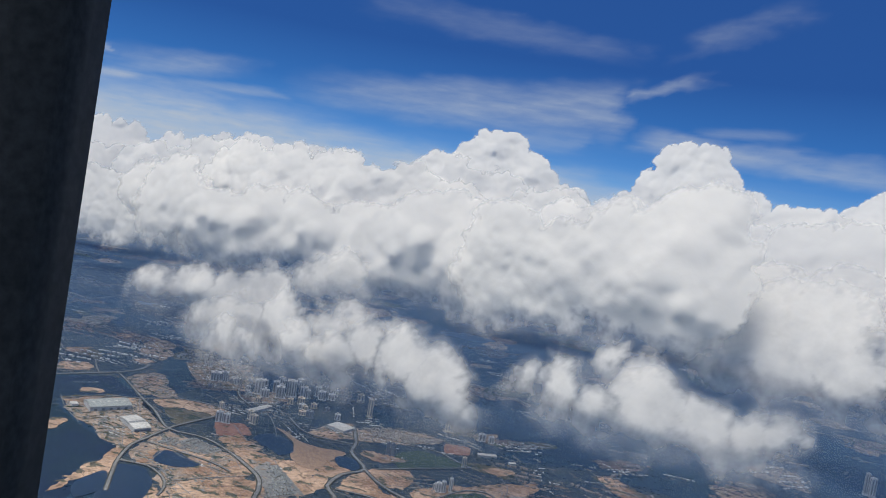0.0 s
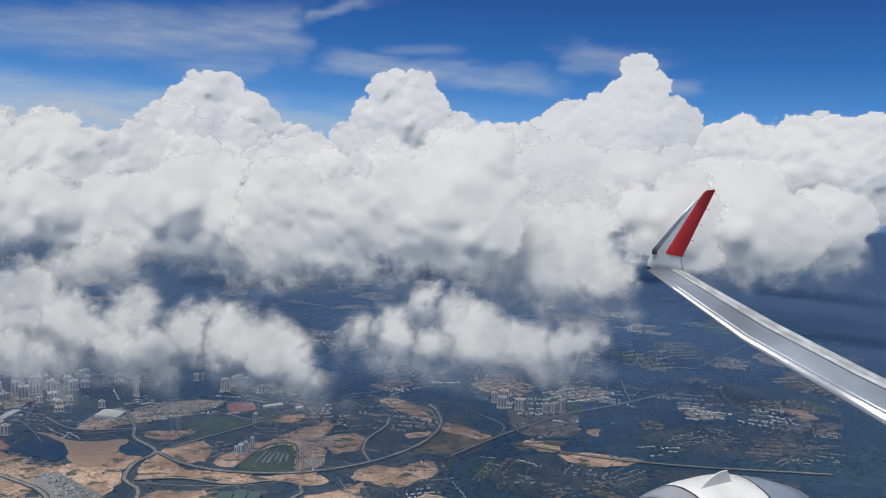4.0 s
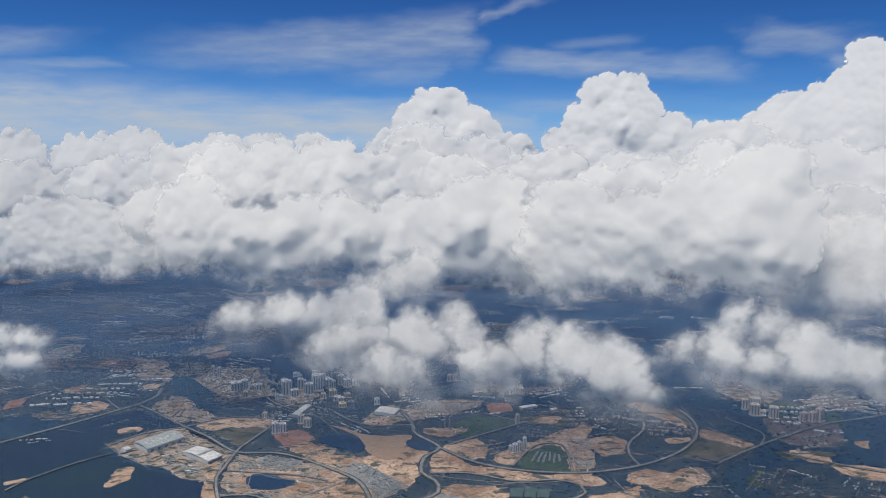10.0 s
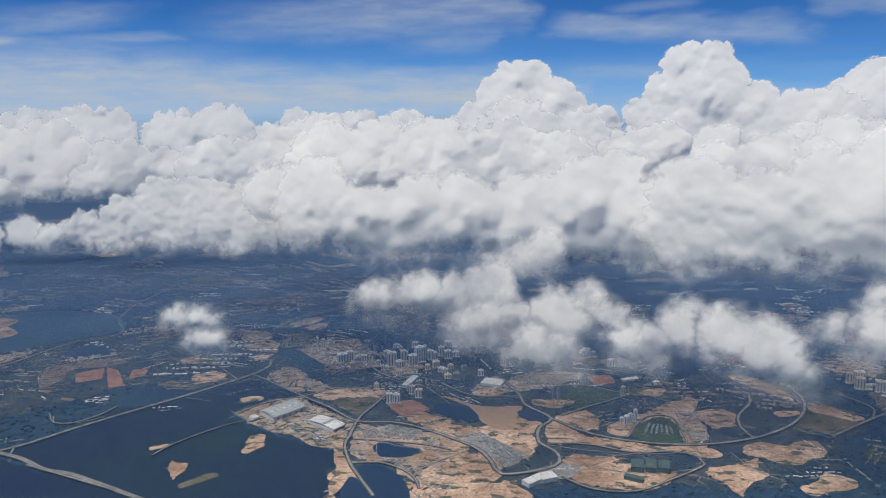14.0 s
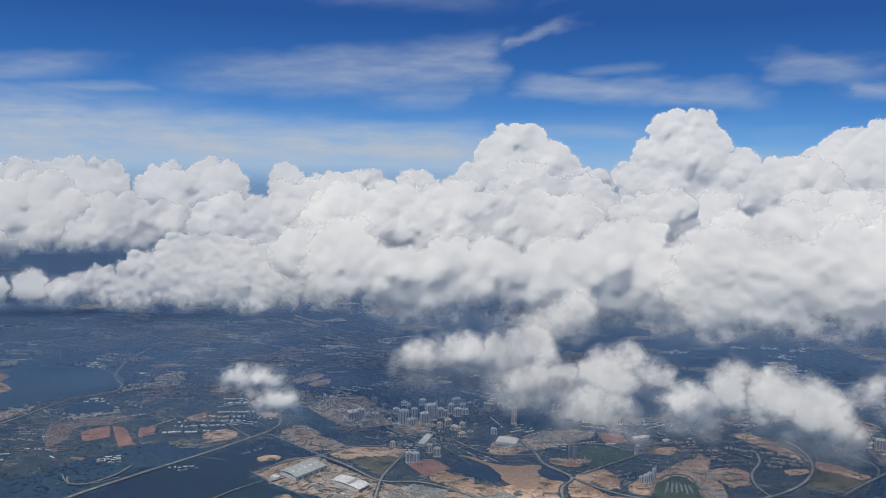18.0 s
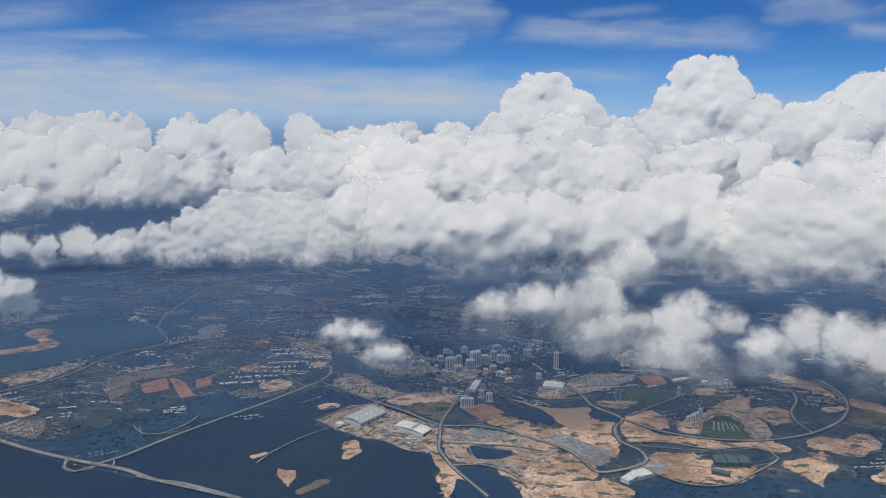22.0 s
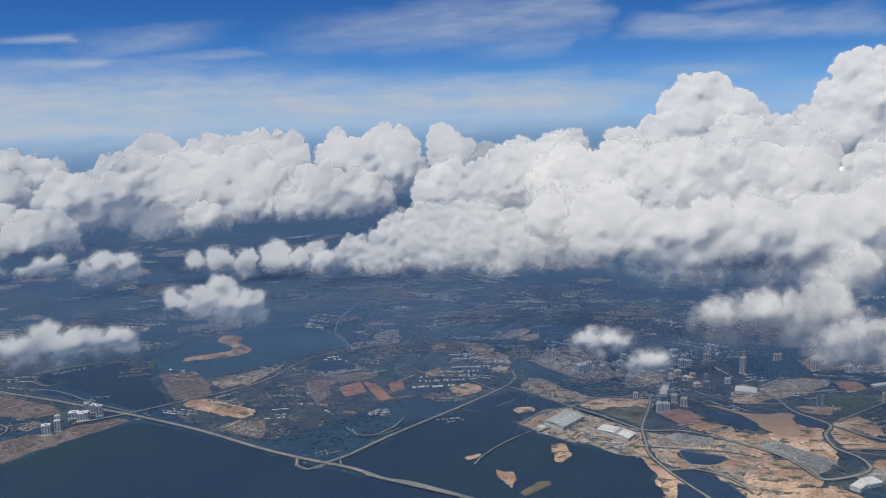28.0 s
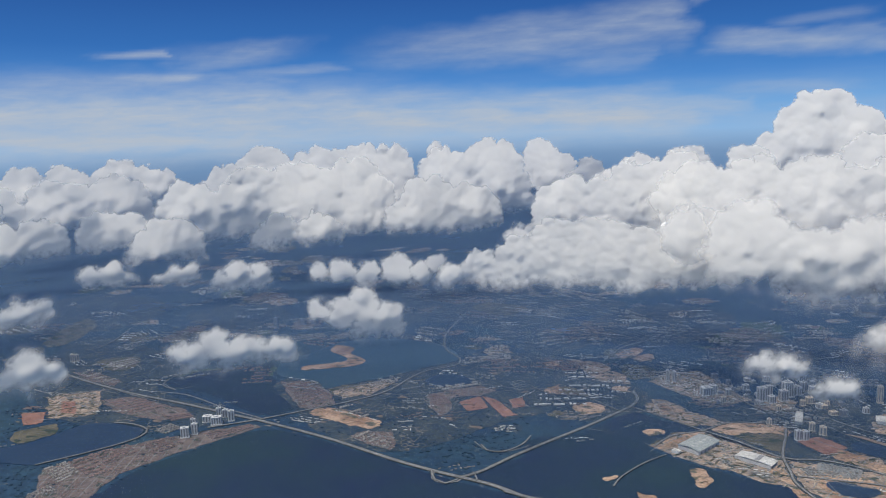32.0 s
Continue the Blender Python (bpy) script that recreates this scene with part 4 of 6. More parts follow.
# cumulus puffs: centre and radius
PUFFS = {
    "main_front_a": [(106, 675, 201, 33), (-99, 671, 175, 17), (57, 687, 208, 35), (-45, 691, 194, 36), (6, 696, 200, 36), (-139, 681, 193, 32), (-98, 691, 198, 36), (87, 706, 232, 22), (-188, 697, 211, 33)],
    "main_front_b": [(-247, 718, 216, 24)],
    "main_east_a": [(267, 576, 223, 34), (232, 609, 222, 37), (195, 640, 213, 36), (279, 614, 252, 29), (151, 669, 212, 37)],
    "main_east_b": [(173, 696, 244, 19), (215, 697, 245, 27), (265, 683, 252, 32)],
    "main_middle_a": [(33, 867, 223, 39), (149, 861, 244, 27), (-96, 865, 227, 51), (-32, 873, 228, 45), (-170, 870, 232, 46), (109, 895, 235, 31), (-233, 872, 231, 41)],
    "main_middle_b": [(-12, 965, 257, 43), (58, 967, 250, 37), (-164, 994, 269, 21)],
    "main_middle_c": [(-242, 1026, 267, 26), (-301, 1008, 259, 26), (-337, 994, 237, 26)],
    "tower_a_a": [(-37, 1254, 335, 35), (-10, 1256, 345, 22), (-73, 1251, 320, 22), (-50, 1253, 287, 48), (23, 1257, 287, 48), (-95, 1249, 264, 39), (88, 1256, 256, 39), (-40, 1254, 246, 52), (34, 1257, 237, 52)],
    "tower_b_a": [(247, 1393, 370, 34), (288, 1386, 375, 34), (322, 1379, 342, 25), (227, 1396, 312, 39), (296, 1385, 313, 54), (364, 1371, 290, 40), (424, 1355, 274, 42), (447, 1349, 288, 22), (475, 1340, 267, 54), (190, 1400, 278, 34), (259, 1391, 244, 59), (350, 1374, 246, 59)],
    "tower_c_a": [(599, 1489, 274, 63), (711, 1450, 258, 74), (737, 1504, 448, 29), (748, 1498, 412, 36), (715, 1514, 378, 42), (777, 1487, 352, 42), (672, 1530, 372, 22), (614, 1548, 328, 44), (590, 1555, 342, 20), (558, 1563, 304, 36), (688, 1523, 311, 82), (788, 1483, 316, 71), (509, 1575, 288, 33)],
    "tower_east_a": [(782, 1022, 266, 61), (831, 988, 270, 61), (751, 1099, 278, 55), (907, 994, 288, 68)],
    "tower_east_b": [(990, 1309, 334, 34), (936, 1338, 290, 54), (996, 1300, 300, 54), (1038, 1271, 314, 50)],
    "front_east_a": [(368, 553, 181, 13), (305, 575, 178, 13), (338, 575, 188, 21), (370, 574, 197, 20), (294, 599, 178, 11), (316, 603, 195, 18), (336, 618, 214, 22), (365, 608, 214, 26)],
    "front_east_b": [(418, 619, 228, 24), (459, 632, 210, 21), (467, 662, 238, 26)],
    "front_east_c": [(539, 702, 209, 33), (523, 722, 249, 24), (593, 727, 214, 35), (589, 754, 239, 29)],
    "front_east_d": [(653, 747, 214, 39)],
    "bank_middle_east_a": [(308, 739, 212, 27), (349, 750, 213, 28), (409, 762, 219, 29)],
    "bank_middle_east_b": [(485, 840, 240, 39), (438, 890, 242, 37), (393, 924, 245, 35), (548, 867, 248, 35), (328, 939, 241, 35), (222, 960, 227, 40)],
    "tongue_a": [(72, 446, 163, 9), (39, 467, 152, 11), (21, 486, 149, 14)],
    "tongue_b": [(68, 497, 163, 11), (34, 517, 156, 18), (-20, 512, 147, 11), (1, 535, 150, 19)],
    "tongue_c": [(57, 557, 155, 14), (-71, 564, 152, 20), (-101, 557, 148, 18), (-38, 580, 150, 21), (-14, 604, 159, 20)],
    "tongue_d": [(7, 616, 174, 18), (25, 627, 184, 14)],
    "low_middle_a": [(176, 440, 146, 6), (166, 445, 154, 11), (148, 445, 153, 10), (154, 455, 161, 14), (135, 464, 165, 14), (109, 472, 166, 12), (91, 470, 156, 12), (79, 468, 152, 9)],
    "low_middle_b": [(121, 483, 170, 9)],
    "low_east_a": [(237, 448, 164, 11), (252, 444, 160, 9), (271, 471, 172, 16), (292, 464, 167, 14), (310, 458, 169, 10), (203, 483, 165, 10), (320, 454, 171, 8), (227, 490, 168, 12)],
    "low_east_b": [(255, 495, 173, 12), (241, 518, 178, 9)],
    "slope_a": [(-282, 764, 179, 22), (-235, 763, 186, 27), (-506, 741, 158, 12), (-478, 769, 164, 19), (-442, 797, 173, 25), (-322, 813, 183, 32), (-258, 814, 204, 32), (-406, 834, 186, 33), (-365, 839, 185, 36)],
    "slope_b": [(-394, 906, 220, 39), (-300, 914, 234, 39), (-251, 914, 241, 39), (-354, 961, 222, 33), (-478, 994, 185, 15)],
    "far_tower_a": [(-682, 1094, 175, 32), (-661, 1154, 193, 50), (-594, 1173, 181, 44)],
    "far_tower_b": [(-676, 1358, 216, 64), (-588, 1380, 202, 57), (-632, 1472, 230, 61), (-433, 1506, 202, 47), (-733, 1498, 249, 28)],
    "far_tower_c": [(-765, 1540, 278, 16), (-506, 1648, 217, 45), (-573, 1739, 270, 28), (-567, 1740, 233, 39)],
    "west_bank_a": [(-978, 820, 163, 29), (-887, 1001, 163, 32), (-822, 1036, 163, 32), (-1018, 915, 174, 37)],
    "west_bank_b": [(-1039, 1023, 187, 51), (-792, 1159, 166, 41), (-993, 1113, 197, 65), (-945, 1197, 199, 68), (-868, 1235, 195, 68)],
    "west_bank_c": [(-806, 1315, 198, 57), (-1132, 1262, 221, 41), (-1087, 1347, 242, 53), (-1014, 1387, 238, 53), (-948, 1418, 240, 53), (-880, 1447, 233, 53)],
    "far_west_a": [(-1191, 759, 170, 37), (-1196, 826, 176, 35), (-1095, 918, 172, 35), (-1166, 923, 171, 40)],
    "far_west_b": [(-1340, 816, 184, 59)],
    "far_west_c": [(-1380, 1066, 180, 61), (-1306, 1133, 183, 61), (-1537, 1048, 192, 58)],
    "far_west_d": [(-1487, 1373, 227, 48), (-1568, 1302, 208, 56), (-1430, 1419, 210, 48), (-1632, 1238, 201, 56)],
    "small_1_a": [(-204, 445, 164, 8), (-190, 443, 165, 8), (-180, 441, 164, 5), (-210, 446, 166, 5)],
    "small_2_a": [(-609, 412, 167, 11), (-623, 401, 159, 11), (-591, 423, 160, 13), (-572, 435, 159, 11), (-563, 440, 155, 8), (-599, 418, 153, 11), (-633, 394, 163, 7)],
    "small_3_a": [(-711, 328, 166, 13), (-700, 339, 161, 9), (-719, 320, 161, 9), (-706, 334, 156, 9)],
    "small_4_a": [(-554, 581, 161, 15), (-574, 572, 153, 14), (-534, 589, 148, 15), (-524, 593, 133, 10), (-594, 563, 160, 8), (-550, 583, 137, 13)],
    "small_5_a": [(-763, 696, 164, 16), (-741, 710, 162, 13), (-781, 685, 156, 12), (-772, 691, 152, 12)],
    "small_6_a": [(-978, 730, 148, 17), (-996, 714, 150, 12), (-962, 743, 142, 11)],
    "small_7_a": [(-576, 824, 134, 9), (-560, 850, 154, 11), (-691, 832, 151, 14), (-663, 844, 145, 14), (-627, 859, 151, 18), (-598, 869, 144, 13), (-718, 819, 151, 10)],
    "small_8_a": [(-167, 403, 165, 7), (-160, 402, 165, 6), (-175, 405, 162, 4)],
    "small_9_a": [(-852, 463, 166, 15), (-840, 476, 172, 9), (-861, 453, 163, 11)],
    "small_9_b": [(-867, 716, 153, 14), (-852, 727, 158, 10), (-880, 706, 150, 8)],
}
# narrow lanes: width, line
LANES = [
    (1.6, [(-914, 736), (-919, 771), (-909, 785), (-851, 817), (-840, 838)]),
    (1.2, [(-914, 736), (-883, 720), (-868, 736)]),
    (2.2, [(-916, 706), (-856, 704), (-778, 672), (-712, 651)]),
    (1.4, [(-753, 792), (-713, 786), (-679, 751), (-646, 735)]),
    (1.4, [(-685, 760), (-640, 791), (-609, 828)]),
    (1.2, [(-283, 921), (-272, 884), (-248, 839), (-210, 808), (-184, 819)]),
    (1.6, [(-246, 916), (-206, 875), (-159, 818), (-153, 807)]),
    (1.6, [(-345, 947), (-336, 1004), (-317, 1049), (-285, 1074), (-267, 1074)]),
    (1.0, [(-339, 928), (-325, 951), (-316, 1002)]),
    (1.2, [(-987, 589), (-934, 613), (-938, 631), (-892, 640)]),
    (1.0, [(-1029, 668), (-988, 694), (-942, 686)]),
    (1.2, [(-754, 836), (-712, 860), (-692, 880), (-722, 908), (-755, 972)]),
    (1.0, [(-542, 739), (-514, 707), (-508, 732)]),
    (1.2, [(-589, 759), (-550, 777), (-493, 817), (-440, 810)]),
    (1.2, [(-488, 780), (-450, 804), (-398, 819), (-374, 793)]),
    (1.2, [(-402, 818), (-386, 781), (-357, 764), (-324, 757)]),
    (1.3, [(-458, 643), (-441, 625), (-418, 626), (-400, 644)]),
    (1.0, [(-345, 702), (-314, 696)]),
    (1.3, [(-278, 657), (-256, 690), (-233, 713)]),
    (1.0, [(-1239, 955), (-1262, 1001), (-1261, 1052)]),
    (1.4, [(-658, 1047), (-609, 983), (-586, 981)]),
    (1.2, [(-538, 918), (-477, 943)]),
    (1.0, [(-512, 894), (-482, 907), (-477, 943)]),
    (1.2, [(-585, 862), (-558, 885), (-532, 911)]),
    (2.4, [(-479, 566), (-477, 551), (-464, 544), (-451, 551), (-448, 560)]),
    (2.0, [(-442, 573), (-435, 560), (-437, 554), (-446, 555)]),
    (1.6, [(-1095, 749), (-968, 702), (-877, 675)]),
    (1.6, [(-1032, 815), (-987, 783), (-998, 755)]),
    (1.2, [(-135, 740), (-85, 694), (-62, 684)]),
    (1.0, [(-240, 672), (-206, 644), (-152, 609), (-131, 607)]),
    (1.0, [(-135, 641), (-104, 622), (-62, 617)]),
    (1.0, [(-117, 656), (-79, 656), (-49, 630)]),
    (1.0, [(33, 642), (70, 636), (119, 637), (163, 649)]),
    (1.0, [(41, 620), (74, 604), (114, 600), (157, 616)]),
    (1.2, [(-16, 826), (23, 796), (54, 821)]),
    (1.2, [(-207, 818), (-146, 786), (-109, 760)]),
    (1.2, [(-189, 884), (-144, 808), (-97, 762), (-66, 719)]),
    (1.2, [(231, 825), (280, 815), (284, 769)]),
    (1.2, [(299, 783), (323, 760), (345, 749)]),
    (1.0, [(157, 736), (189, 734), (204, 703)]),
    (1.0, [(188, 653), (199, 623), (217, 605)]),
    (1.0, [(240, 609), (264, 617), (276, 603)]),
    (1.0, [(-146, 963), (-90, 946), (-58, 921)]),
    (1.2, [(-287, 889), (-238, 851), (-190, 831)]),
    (1.2, [(-282, 944), (-230, 926), (-198, 861)]),
    (1.0, [(110, 826), (137, 795), (155, 797)]),
    (1.0, [(-55, 768), (-26, 789), (3, 820), (60, 828)]),
    (1.2, [(-155, 644), (-146, 608), (-134, 586), (-101, 592), (-86, 580)]),
    (1.4, [(-78, 577), (-63, 595), (-37, 624)]),
    (1.0, [(-284, 676), (-253, 650), (-227, 635), (-217, 628)]),
    (1.2, [(-192, 635), (-181, 647), (-163, 657), (-157, 674)]),
    (1.0, [(-282, 892), (-227, 840), (-199, 817), (-166, 823)]),
    (2.0, [(-194, 874), (-176, 841), (-154, 805)]),
    (1.0, [(-195, 634), (-162, 625), (-151, 623)]),
    (1.0, [(-139, 793), (-125, 815), (-112, 798)]),
    (1.0, [(-62, 748), (-37, 741), (3, 752)]),
    (1.4, [(-38, 666), (-18, 646), (18, 616)]),
    (1.0, [(150, 693), (158, 728), (154, 755), (144, 769)]),
    (1.0, [(182, 739), (174, 673)]),
    (1.2, [(258, 712), (277, 700), (308, 721)]),
    (0.9, [(-84, 641), (-68, 615), (-48, 613)]),
    (0.9, [(-123, 632), (-116, 602), (-105, 591)]),
    (1.0, [(39, 622), (63, 621), (96, 632), (125, 642)]),
]
# rows of small buildings: ends, number
STROKES = [((-1074, 793), (-1028, 829), 14), ((-1055, 780), (-1017, 798), 11), ((-1024, 773), (-1007, 803), 10), ((-1100, 867), (-1076, 890), 8), ((-1078, 752), (-1004, 734), 13), ((-1007, 729), (-975, 728), 8), ((-933, 710), (-907, 704), 7), ((-1297, 890), (-1286, 928), 7), ((-1282, 936), (-1284, 1006), 8), ((-1077, 680), (-1030, 668), 7), ((-1029, 668), (-990, 691), 10), ((-936, 629), (-894, 640), 13), ((-868, 793), (-843, 819), 10), ((-646, 786), (-610, 825), 17), ((-629, 774), (-606, 803), 13), ((-669, 764), (-643, 789), 10), ((-644, 695), (-582, 677), 20), ((-640, 701), (-599, 689), 13), ((-594, 624), (-538, 606), 19), ((-588, 631), (-546, 621), 14), ((-585, 640), (-545, 633), 13), ((-559, 677), (-540, 683), 8), ((-559, 786), (-498, 822), 19), ((-544, 783), (-496, 805), 14), ((-544, 758), (-527, 774), 10), ((-543, 744), (-523, 756), 10), ((-535, 730), (-523, 741), 7), ((-540, 926), (-478, 949), 17), ((-531, 914), (-480, 937), 13), ((-505, 895), (-486, 912), 7), ((-550, 1026), (-514, 1042), 10), ((-632, 1011), (-598, 979), 8), ((-651, 1038), (-633, 1051), 5), ((-564, 1149), (-543, 1153), 5), ((-546, 995), (-492, 996), 10), ((-547, 887), (-526, 904), 8), ((-489, 800), (-464, 818), 10), ((-275, 876), (-248, 849), 10), ((-241, 851), (-208, 814), 11), ((-208, 818), (-183, 831), 8), ((-198, 881), (-170, 865), 10), ((-247, 902), (-218, 922), 7), ((-195, 840), (-166, 817), 10), ((-896, 1034), (-854, 1080), 10), ((-855, 998), (-811, 992), 8), ((-780, 991), (-765, 1014), 7), ((-798, 964), (-768, 986), 8), ((-639, 1003), (-600, 966), 8), ((-100, 927), (-86, 930), 5), ((-364, 1093), (-346, 1089), 5), ((-419, 1100), (-396, 1140), 7), ((-1173, 787), (-1164, 812), 5), ((-1030, 598), (-1009, 612), 7), ((-857, 1087), (-851, 1121), 5), ((-603, 799), (-569, 824), 11), ((-589, 780), (-564, 798), 8), ((-535, 698), (-505, 697), 10), ((-448, 682), (-429, 683), 7), ((-421, 727), (-407, 739), 7), ((-353, 665), (-336, 676), 7), ((-36, 792), (-15, 788), 7), ((-53, 869), (-37, 835), 8), ((-540, 1237), (-474, 1218), 8), ((-613, 1296), (-560, 1280), 8), ((-461, 1273), (-417, 1244), 8), ((-789, 1132), (-756, 1189), 7), ((-285, 918), (-219, 885), 14), ((-268, 901), (-210, 868), 13), ((-233, 860), (-192, 841), 10), ((-189, 841), (-152, 816), 10), ((-159, 845), (-109, 832), 14), ((-123, 917), (-72, 919), 13), ((-112, 895), (-67, 906), 11), ((-144, 808), (-102, 792), 11), ((-129, 781), (-108, 770), 7), ((-38, 787), (-12, 805), 11), ((-31, 774), (10, 801), 13), ((-42, 766), (-19, 773), 8), ((4, 807), (54, 825), 16), ((10, 826), (48, 839), 11), ((48, 813), (63, 823), 5), ((62, 898), (83, 909), 7), ((98, 882), (115, 884), 7), ((129, 832), (153, 828), 8), ((162, 852), (174, 846), 5), ((239, 809), (263, 816), 8), ((186, 778), (196, 768), 5), ((-41, 701), (-24, 696), 7), ((-116, 676), (-101, 688), 7), ((-132, 642), (-90, 658), 16), ((-122, 633), (-85, 646), 14), ((-104, 622), (-72, 615), 11), ((47, 706), (68, 696), 10), ((79, 704), (100, 698), 10), ((145, 728), (159, 696), 10), ((153, 743), (160, 672), 13), ((162, 684), (169, 667), 7), ((-739, 1292), (-670, 1312), 13), ((-676, 1280), (-617, 1298), 11), ((-784, 1236), (-748, 1241), 7), ((-439, 1293), (-390, 1309), 11), ((-544, 1236), (-486, 1222), 8), ((-669, 1333), (-630, 1349), 7), ((-831, 1174), (-758, 1163), 8), ((-648, 1010), (-618, 1021), 8), ((-799, 1022), (-753, 1012), 7), ((-545, 1171), (-527, 1165), 4), ((-544, 1308), (-508, 1303), 7), ((-549, 760), (-549, 790), 8), ((-530, 744), (-516, 765), 8), ((-537, 734), (-527, 744), 5), ((-438, 776), (-421, 808), 8), ((-356, 724), (-333, 745), 8), ((-307, 715), (-289, 734), 7), ((345, 856), (386, 841), 10), ((282, 645), (289, 616), 8), ((259, 686), (271, 665), 8), ((-269, 913), (-243, 929), 8), ((-260, 893), (-242, 909), 7), ((-205, 833), (-180, 848), 10), ((-190, 820), (-163, 833), 10), ((-145, 792), (-119, 816), 8), ((-128, 774), (-113, 791), 8), ((-106, 775), (-84, 772), 8), ((-83, 765), (-60, 776), 8), ((-83, 929), (-67, 898), 5), ((-36, 774), (-19, 787), 8), ((-87, 653), (-60, 650), 11), ((-77, 645), (-53, 641), 10), ((-116, 684), (-96, 693), 7), ((-191, 784), (-173, 777), 7), ((-175, 805), (-152, 791), 7), ((35, 739), (57, 752), 8), ((9, 820), (20, 841), 5), ((315, 697), (328, 693), 7), ((314, 685), (330, 677), 8), ((347, 691), (362, 677), 8), ((339, 659), (354, 651), 7), ((308, 662), (325, 671), 5), ((220, 787), (238, 778), 5), ((217, 822), (244, 836), 5), ((27, 593), (52, 601), 10), ((32, 586), (54, 594), 10), ((148, 824), (157, 815), 4), ((141, 844), (152, 832), 5), ((-207, 671), (-188, 681), 7), ((-216, 653), (-198, 662), 8), ((-199, 666), (-180, 673), 7), ((-243, 651), (-229, 647), 5), ((129, 723), (152, 720), 8), ((352, 902), (358, 899), 4)]

VILLAGES = [(349, 651), (414, 633), (364, 627), (491, 718), (529, 744), (638, 720), (537, 908), (710, 1011), (401, 668), (318, 668), (630, 763), (695, 764), (572, 762), (512, 785), (-529, 1030), (-544, 979), (-693, 1269), (-429, 1275), (-501, 1078), (-518, 1285), (-443, 1107), (-418, 1059), (-645, 1264), (-812, 978), (-560, 723), (-554, 696), (-370, 740), (-434, 685), (-1170, 885), (-1256, 901), (-1224, 830), (-1091, 877), (-1026, 674), (-1026, 625), (-1073, 729), (-744, 1208), (-723, 1268), (-649, 1256), (-520, 1230), (-411, 1279), (-822, 1228), (-542, 1019), (-470, 942), (-772, 1016), (-617, 976), (-512, 710), (-529, 791), (-540, 666), (-558, 748), (-387, 816), (-365, 737), (-317, 839), (-236, 763), (-212, 814), (-97, 783), (-173, 633), (-181, 629), (102, 876), (-100, 923), (178, 815), (161, 902), (193, 775), (79, 702)]
# cirrus: bearings of both ends, heights of both ends, half widths there, density, fading lengths, in degrees
CIRRUS = [
    (-28, -0.9, 5.9, 7.7, 0.9, 1.5, 0.43, 11, 2.0),
    (-13, -3, 5.1, 5.4, 0.6, 0.7, 0.28, 5, 2),
    (-2.2, 4.8, 8.7, 11.1, 0.40, 0.34, 0.32, 1.4, 2.5),
    (0, 10, 12.0, 15.8, 0.7, 0.7, 0.18, 4, 4),
    (-1.5, 18.5, 6.3, 5.3, 0.55, 0.80, 0.44, 3, 4),
    (3, 10.5, 6.9, 7.6, 0.34, 0.26, 0.22, 3, 3),
    (16, 26, 7.5, 6.6, 0.8, 0.6, 0.34, 3, 4),
    (21, 28, 5.7, 5.3, 0.45, 0.40, 0.40, 2, 2),
    (-24, 0, 13.6, 11.8, 1.0, 0.5, 0.16, 9, 5),
    (-41, -28, 5.4, 6.8, 0.8, 0.5, 0.34, 5, 5),
    (-38, -26, 4.5, 5.4, 0.30, 0.24, 0.30, 4, 3),
    (-44.8, -37.8, 5.85, 6.25, 0.14, 0.26, 0.50, 3, 1),
    (-50, -34, 4.1, 4.7, 0.24, 0.32, 0.55, 5, 4),
    (-36, -25, 4.6, 5.3, 0.26, 0.18, 0.35, 3, 3),
    (-60, -29, 2.3, 1.9, 0.8, 1.0, 0.80, 8, 4),
    (-30, 1, 1.6, 1.0, 0.8, 0.9, 0.80, 5, 4),
    (-60, -28, 0.4, 0.1, 0.9, 0.5, 0.80, 6, 8),
    (-44, 0, 1.7, 1.1, 2.0, 1.3, 0.62, 9, 4),
    (-64, -20, 1.9, 1.6, 2.2, 2.0, 0.72, 8, 9),
    (-5, 2.5, 2.0, 1.4, 0.6, 0.5, 0.42, 2, 1),
    (0, 10, 2.8, 2.6, 0.35, 0.35, 0.25, 3, 3),
    (29.5, 38, 2.4, 3.0, 0.35, 0.5, 0.50, 2, 3),
]

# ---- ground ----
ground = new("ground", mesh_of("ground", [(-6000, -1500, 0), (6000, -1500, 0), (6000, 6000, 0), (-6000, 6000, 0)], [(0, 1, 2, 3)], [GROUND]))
tagged(ground, "forested plain with scattered clearings, haze blue in its colour", "ground", kind="structure")

KINDS = {"earth": (EARTH, "bare_ground", "bare orange earth cleared for building", "bare ground"),
         "site": (SITE, "building_land", "tan and grey built-up land with tracks", "building land"),
         "red": (RED, "bare_ground", "bare red soil field", "bare ground"),
         "housing": (HOUSING, "housing_land", "reddish-brown land between rows of houses", "housing land"),
         "scrub": (SCRUB, "scrub_land", "dull brown and green scrub land", "scrub"),
         "forest": (PLANTATION, "plantation", "smooth plantation between the roads, cloud shadow and haze blue in its colour", "plantation"),
         "spit": (EARTH, "lake_spit", "sandy spit with a curved beach in the lake", "spit"),
         "paved": (PAVED, "paved_yard", "grey paved yard marked out in rows", "yard"),
         "fallow": (FALLOW, "fallow_land", "patchy dark scrub and bare soil round the town, tinted haze-blue", "fallow land"),
         "grass": (GRASS, "grass_field", "dull green grass field beside the road", "grass")}
ORDER = ["forest", "fallow", "scrub", "housing", "site", "grass", "earth", "paved", "red", "spit"]
RANK = {n: r for r, n in enumerate(sorted(range(len(PATCHES)), key=lambda n: (ORDER.index(PATCHES[n][0]), n)))}
